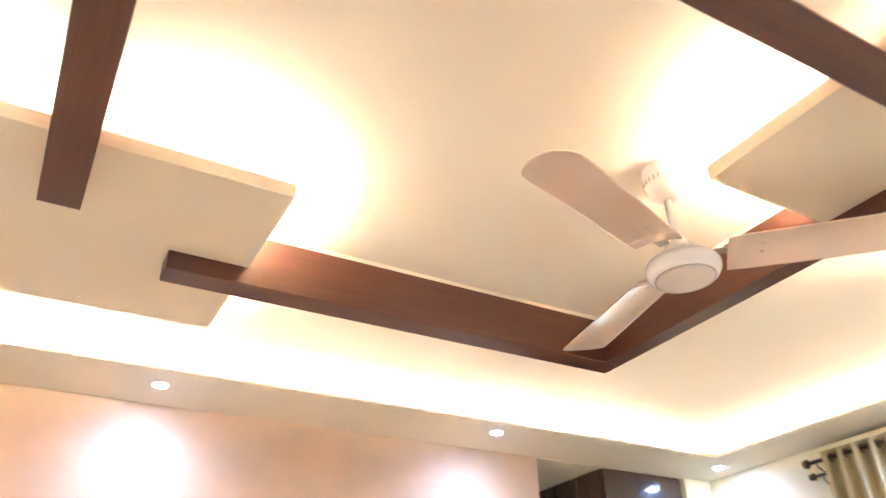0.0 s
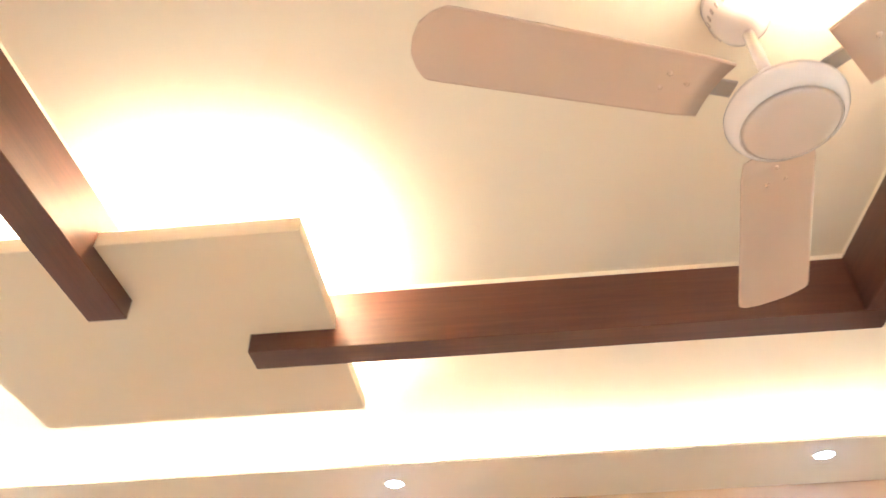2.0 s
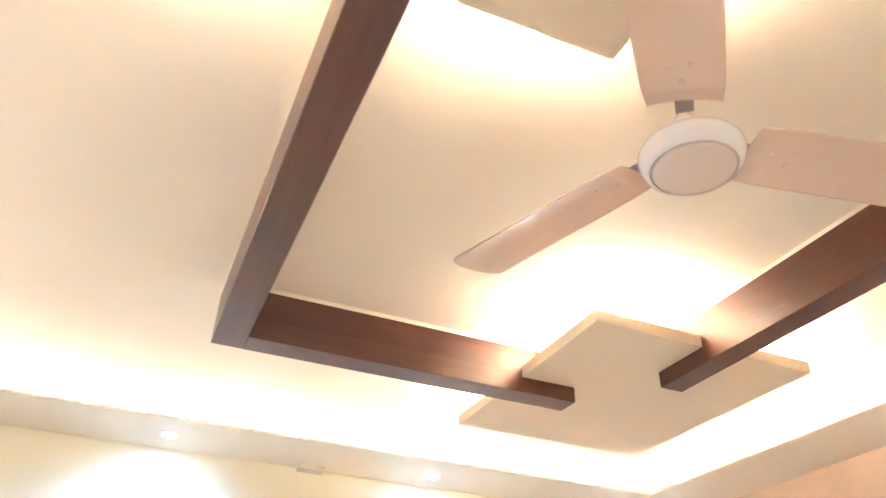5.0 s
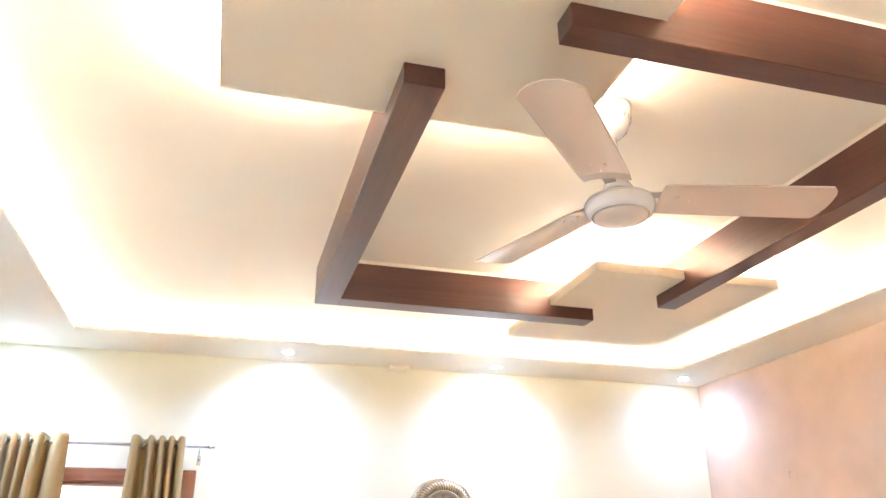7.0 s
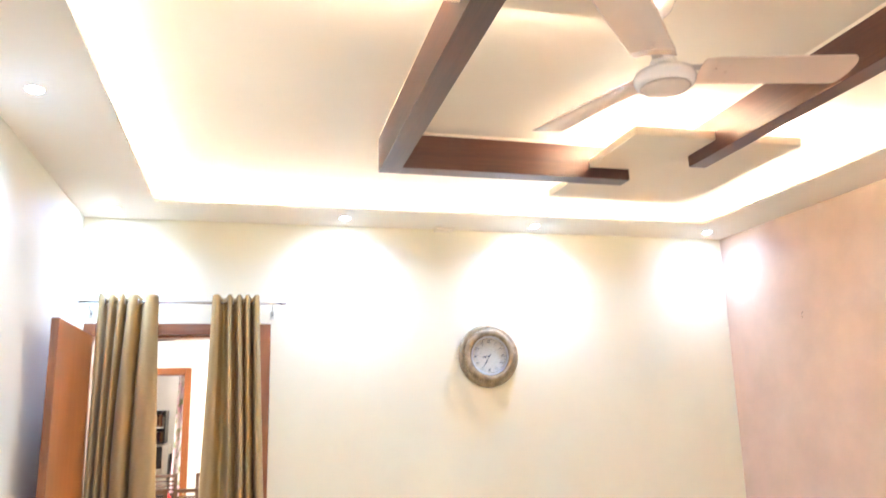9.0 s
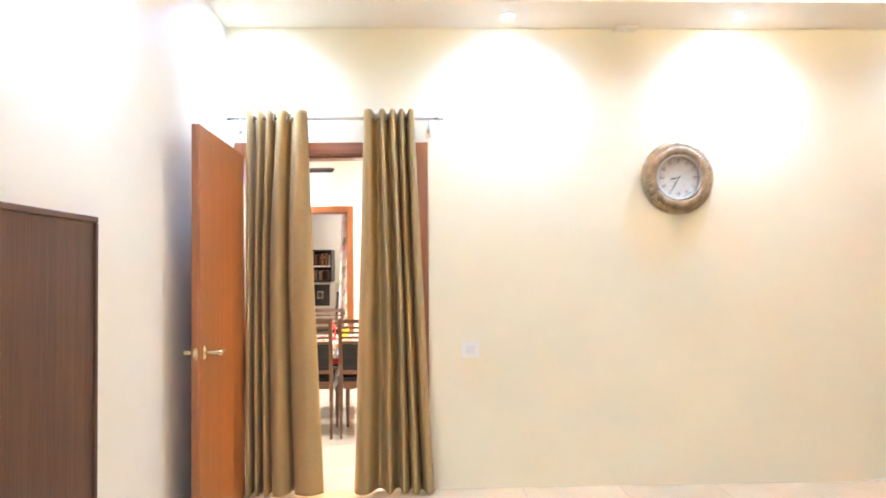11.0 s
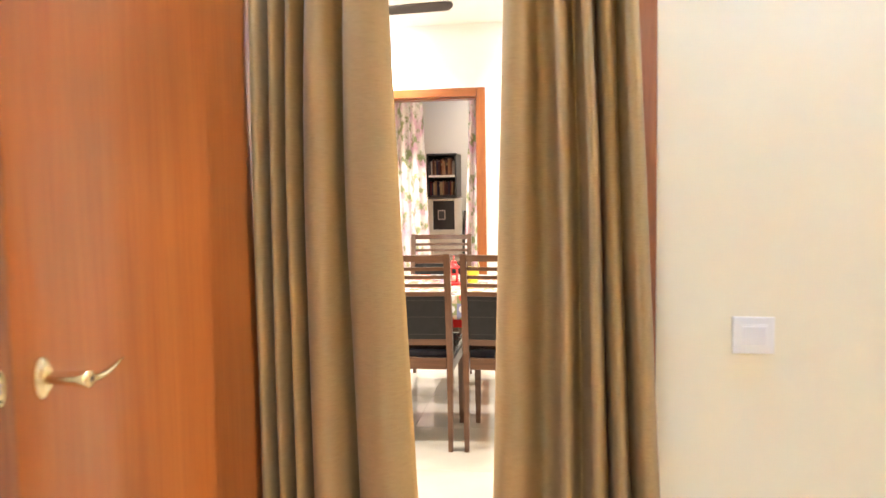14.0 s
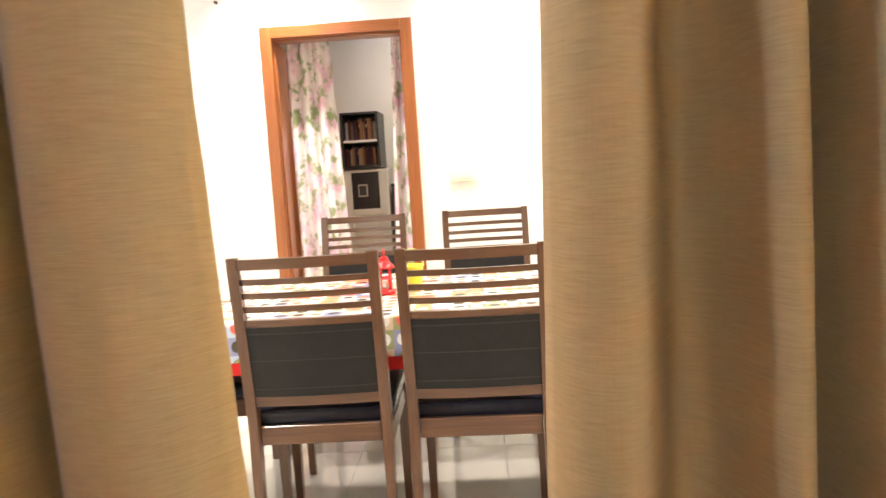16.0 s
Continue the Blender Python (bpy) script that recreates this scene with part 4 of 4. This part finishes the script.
def cloth_material():
    m = mat("patchwork_cotton", (0.7, 0.6, 0.5), 0.75, spec=0.25)
    n, l, bs = nodes_of(m)
    uv = n.new("ShaderNodeTexCoord")

    def math_node(op, a, b=None):
        q = n.new("ShaderNodeVectorMath")
        q.operation = op
        l.new(a, q.inputs[0])
        if b is not None:
            q.inputs[1].default_value = b
        return q
    sc = math_node("SCALE", uv.outputs["UV"])
    sc.inputs["Scale"].default_value = 1 / 0.055
    fl = math_node("FLOOR", sc.outputs["Vector"])
    fr = math_node("FRACTION", sc.outputs["Vector"])
    ce = math_node("SUBTRACT", fr.outputs["Vector"], (0.5, 0.5, 0))
    ln = math_node("LENGTH", ce.outputs["Vector"])
    wn, wn2 = n.new("ShaderNodeTexWhiteNoise"), n.new("ShaderNodeTexWhiteNoise")
    l.new(fl.outputs["Vector"], wn.inputs["Vector"])
    sh = math_node("ADD", fl.outputs["Vector"], (37, 11, 5))
    l.new(sh.outputs["Vector"], wn2.inputs["Vector"])

    def palette(fac, cols):
        r = n.new("ShaderNodeValToRGB")
        r.color_ramp.interpolation = "CONSTANT"
        while len(r.color_ramp.elements) < len(cols):
            r.color_ramp.elements.new(0.5)
        for k, (e, c) in enumerate(zip(r.color_ramp.elements, cols)):
            e.position, e.color = k / len(cols), (*c, 1)
        l.new(fac, r.inputs["Fac"])
        return r.outputs["Color"]
    back = palette(wn.outputs["Value"], [(0.68, 0.65, 0.60), (0.62, 0.19, 0.09), (0.24, 0.26, 0.42), (0.29, 0.31, 0.14), (0.70, 0.67, 0.63), (0.38, 0.48, 0.60), (0.62, 0.47, 0.34)])
    dot = palette(wn2.outputs["Value"], [(0.68, 0.22, 0.12), (0.74, 0.72, 0.69), (0.06, 0.06, 0.04), (0.62, 0.12, 0.08), (0.24, 0.26, 0.12), (0.74, 0.70, 0.66)])
    lt = n.new("ShaderNodeMath")
    lt.operation = "LESS_THAN"
    lt.inputs[1].default_value = 0.33
    l.new(ln.outputs["Value"], lt.inputs[0])
    mx = n.new("ShaderNodeMix")
    mx.data_type = "RGBA"
    l.new(lt.outputs[0], mx.inputs["Factor"])
    l.new(back, mx.inputs["A"])
    l.new(dot, mx.inputs["B"])
    l.new(mx.outputs["Result"], bs.inputs["Base Color"])
    bs.inputs["Coat Weight"].default_value, bs.inputs["Coat Roughness"].default_value = 0.7, 0.22
    return m


M_CLOTH = cloth_material()
M_HEM = paint("red_hem_cotton", (0.55, 0.02, 0.02), 0.8, 0.1, 0.1, 10)


def tablecloth():
    t = thing("tablecloth", pose((TX0 + TX1) / 2, (TY0 + TY1) / 2, TZ), "patchwork tablecloth of coloured dotted squares, red hem", "tablecloth")
    drop, hem, over = 0.115, 0.038, 0.006

    def sheet(levels):
        bm = bmesh.new()
        uvl = bm.loops.layers.uv.new("UVMap")
        X, Y, n = dx + over, dy + over, 26
        loop = []
        for k in range(n):
            loop.append((-X + 2 * X * k / n, -Y, 0, -1))
        for k in range(n):
            loop.append((X, -Y + 2 * Y * k / n, 1, 0))
        for k in range(n):
            loop.append((X - 2 * X * k / n, Y, 0, 1))
        for k in range(n):
            loop.append((-X, Y - 2 * Y * k / n, -1, 0))
        rings = []
        for d in levels:
            ring = []
            for k, (x, y, nx, ny) in enumerate(loop):
                corner = max(0, 1 - min(math.hypot(abs(x) - X, abs(y) - Y) / 0.12, 1))
                cx, cy = (math.copysign(1, x), math.copysign(1, y)) if corner > 0 else (0, 0)
                w = d / 0.15 * (0.012 + 0.010 * math.sin(k * 0.55) + 0.055 * corner)
                p = Vector((x + nx * w + cx * corner * 0.3 * w, y + ny * w + cy * corner * 0.3 * w, 0.003 - d * (1 + 0.25 * corner + (0.55 if ny else 0.0))))
                ring.append((bm.verts.new(p), (x + nx * d, y + ny * d)))
            rings.append(ring)
        for a, c in zip(rings, rings[1:]):
            for k in range(len(loop)):
                j = (k + 1) % len(loop)
                f = bm.faces.new((a[k][0], a[j][0], c[j][0], c[k][0]))
                f.smooth = True
                for lp, s in zip(f.loops, (a[k], a[j], c[j], c[k])):
                    lp[uvl].uv = s[1]
        return bm, uvl, rings
    bm, uvl, rings = sheet([0.0, 0.006, 0.04, 0.08, drop])
    top = bm.faces.new([v for v, _ in rings[0]])
    for lp, s in zip(top.loops, rings[0]):
        lp[uvl].uv = s[1]
    bmesh.ops.recalc_face_normals(bm, faces=bm.faces)
    part("cloth", bm, M_CLOTH, t)
    bm, _, _ = sheet([drop + 0.001, drop + hem])
    part("hem", bm, M_HEM, t, "plain red hem band")


tablecloth()

# things on the table
t = thing("lantern", pose(-3.27, -0.205, TZ + 0.004), "small red metal candle lantern on the tablecloth", "lantern")
part("base", lathe([(0.026, 0.0), (0.028, 0.004), (0.026, 0.012), (0.020, 0.016)], 16), M_RED, t)
for k in range(4):
    a = math.radians(45 + 90 * k)
    part("post", tube([(0.019 * math.cos(a), 0.019 * math.sin(a), 0.012), (0.019 * math.cos(a), 0.019 * math.sin(a), 0.082)], 0.0035, 8), M_RED, t)
part("crossbar", torus(0.019, 0.0028, pose(0, 0, 0.05), 20, 6), M_RED, t)
part("roof", lathe([(0.029, 0.08), (0.028, 0.086), (0.016, 0.1), (0.012, 0.108), (0.014, 0.112), (0.005, 0.118)], 16), M_RED, t)
part("ring", torus(0.011, 0.002, pose(0, 0, 0.128, 90), 20, 6), M_RED, t)
t.scale = (1.25, 1.25, 1.12)
part("candle", lathe([(0.010, 0.0165), (0.010, 0.045), (0.006, 0.047)], 14), M_PLASTIC, t, "white candle")
t = thing("basket", pose(-3.37, -0.118, TZ + 0.004), "small yellow basket with a pale loop handle", "basket")
b = bmesh.new()
lathe([(0.032, 0.0), (0.034, 0.004), (0.046, 0.075), (0.049, 0.078), (0.044, 0.076), (0.031, 0.008)], 28, bm=b)
part("bowl", b, M_YELLOW, t)
part("handle", tube([(0, 0.045 * math.cos(a), 0.075 + 0.06 * math.sin(a)) for a in (math.pi * k / 12 for k in range(13))], 0.0035, 8), mat("pale_green_plastic", (0.55, 0.58, 0.3), 0.4), t)
part("rim", torus(0.0465, 0.003, pose(0, 0, 0.077), 28, 6), M_YELLOW, t)
t.scale = (0.9, 0.9, 1.05)

ceiling_fan("ceiling_fan", -3.30, -0.80, 2.145, ZD, 83.0, 0.62, M_BROWN_FAN, M_BROWN_FAN, M_BROWN_FAN, M_BROWN_FAN, "dark brown ceiling fan over the dining table", 0.6)


# ---- floors, laid in square tiles ----
def tiled_floor(name, x0, x1, y0, y1, size, ox, oy, label, material=M_TILE):
    base = setting(name, box(x0, x1, y0, y1, -0.12, -0.004), M_GROUT, label, "floor")
    shared = {}
    x = ox - math.ceil((ox - x0) / size) * size
    while x < x1 - 0.01:
        y = oy - math.ceil((oy - y0) / size) * size
        while y < y1 - 0.01:
            a, c, d, e = max(x, x0), min(x + size, x1), max(y, y0), min(y + size, y1)
            w, h = round(c - a, 4), round(e - d, 4)
            if w > 0.02 and h > 0.02:
                if (w, h) not in shared:
                    me = bpy.data.meshes.new("tile")
                    bm = box(-w / 2 + 0.001, w / 2 - 0.001, -h / 2 + 0.001, h / 2 - 0.001, -0.004, 0, 0.0008, 1)
                    bm.to_mesh(me)
                    bm.free()
                    me.materials.append(material)
                    shared[w, h] = me
                ob = new("tile", shared[w, h])
                ob.location = ((a + c) / 2, (d + e) / 2, 0)
                ob.parent = base
            y += size
        x += size
    return base


tiled_floor("floor_dining", XR, XW, -3.0, YD1, 0.6, -3.14, 0.19, "glossy cream vitrified tile floor of the dining room")
tiled_floor("floor_bedroom", XW, XE, YS, PY1, 0.6, XW, YS, "unseen bedroom tile floor, beige picked to warm bounced light", M_TILE_BEIGE)
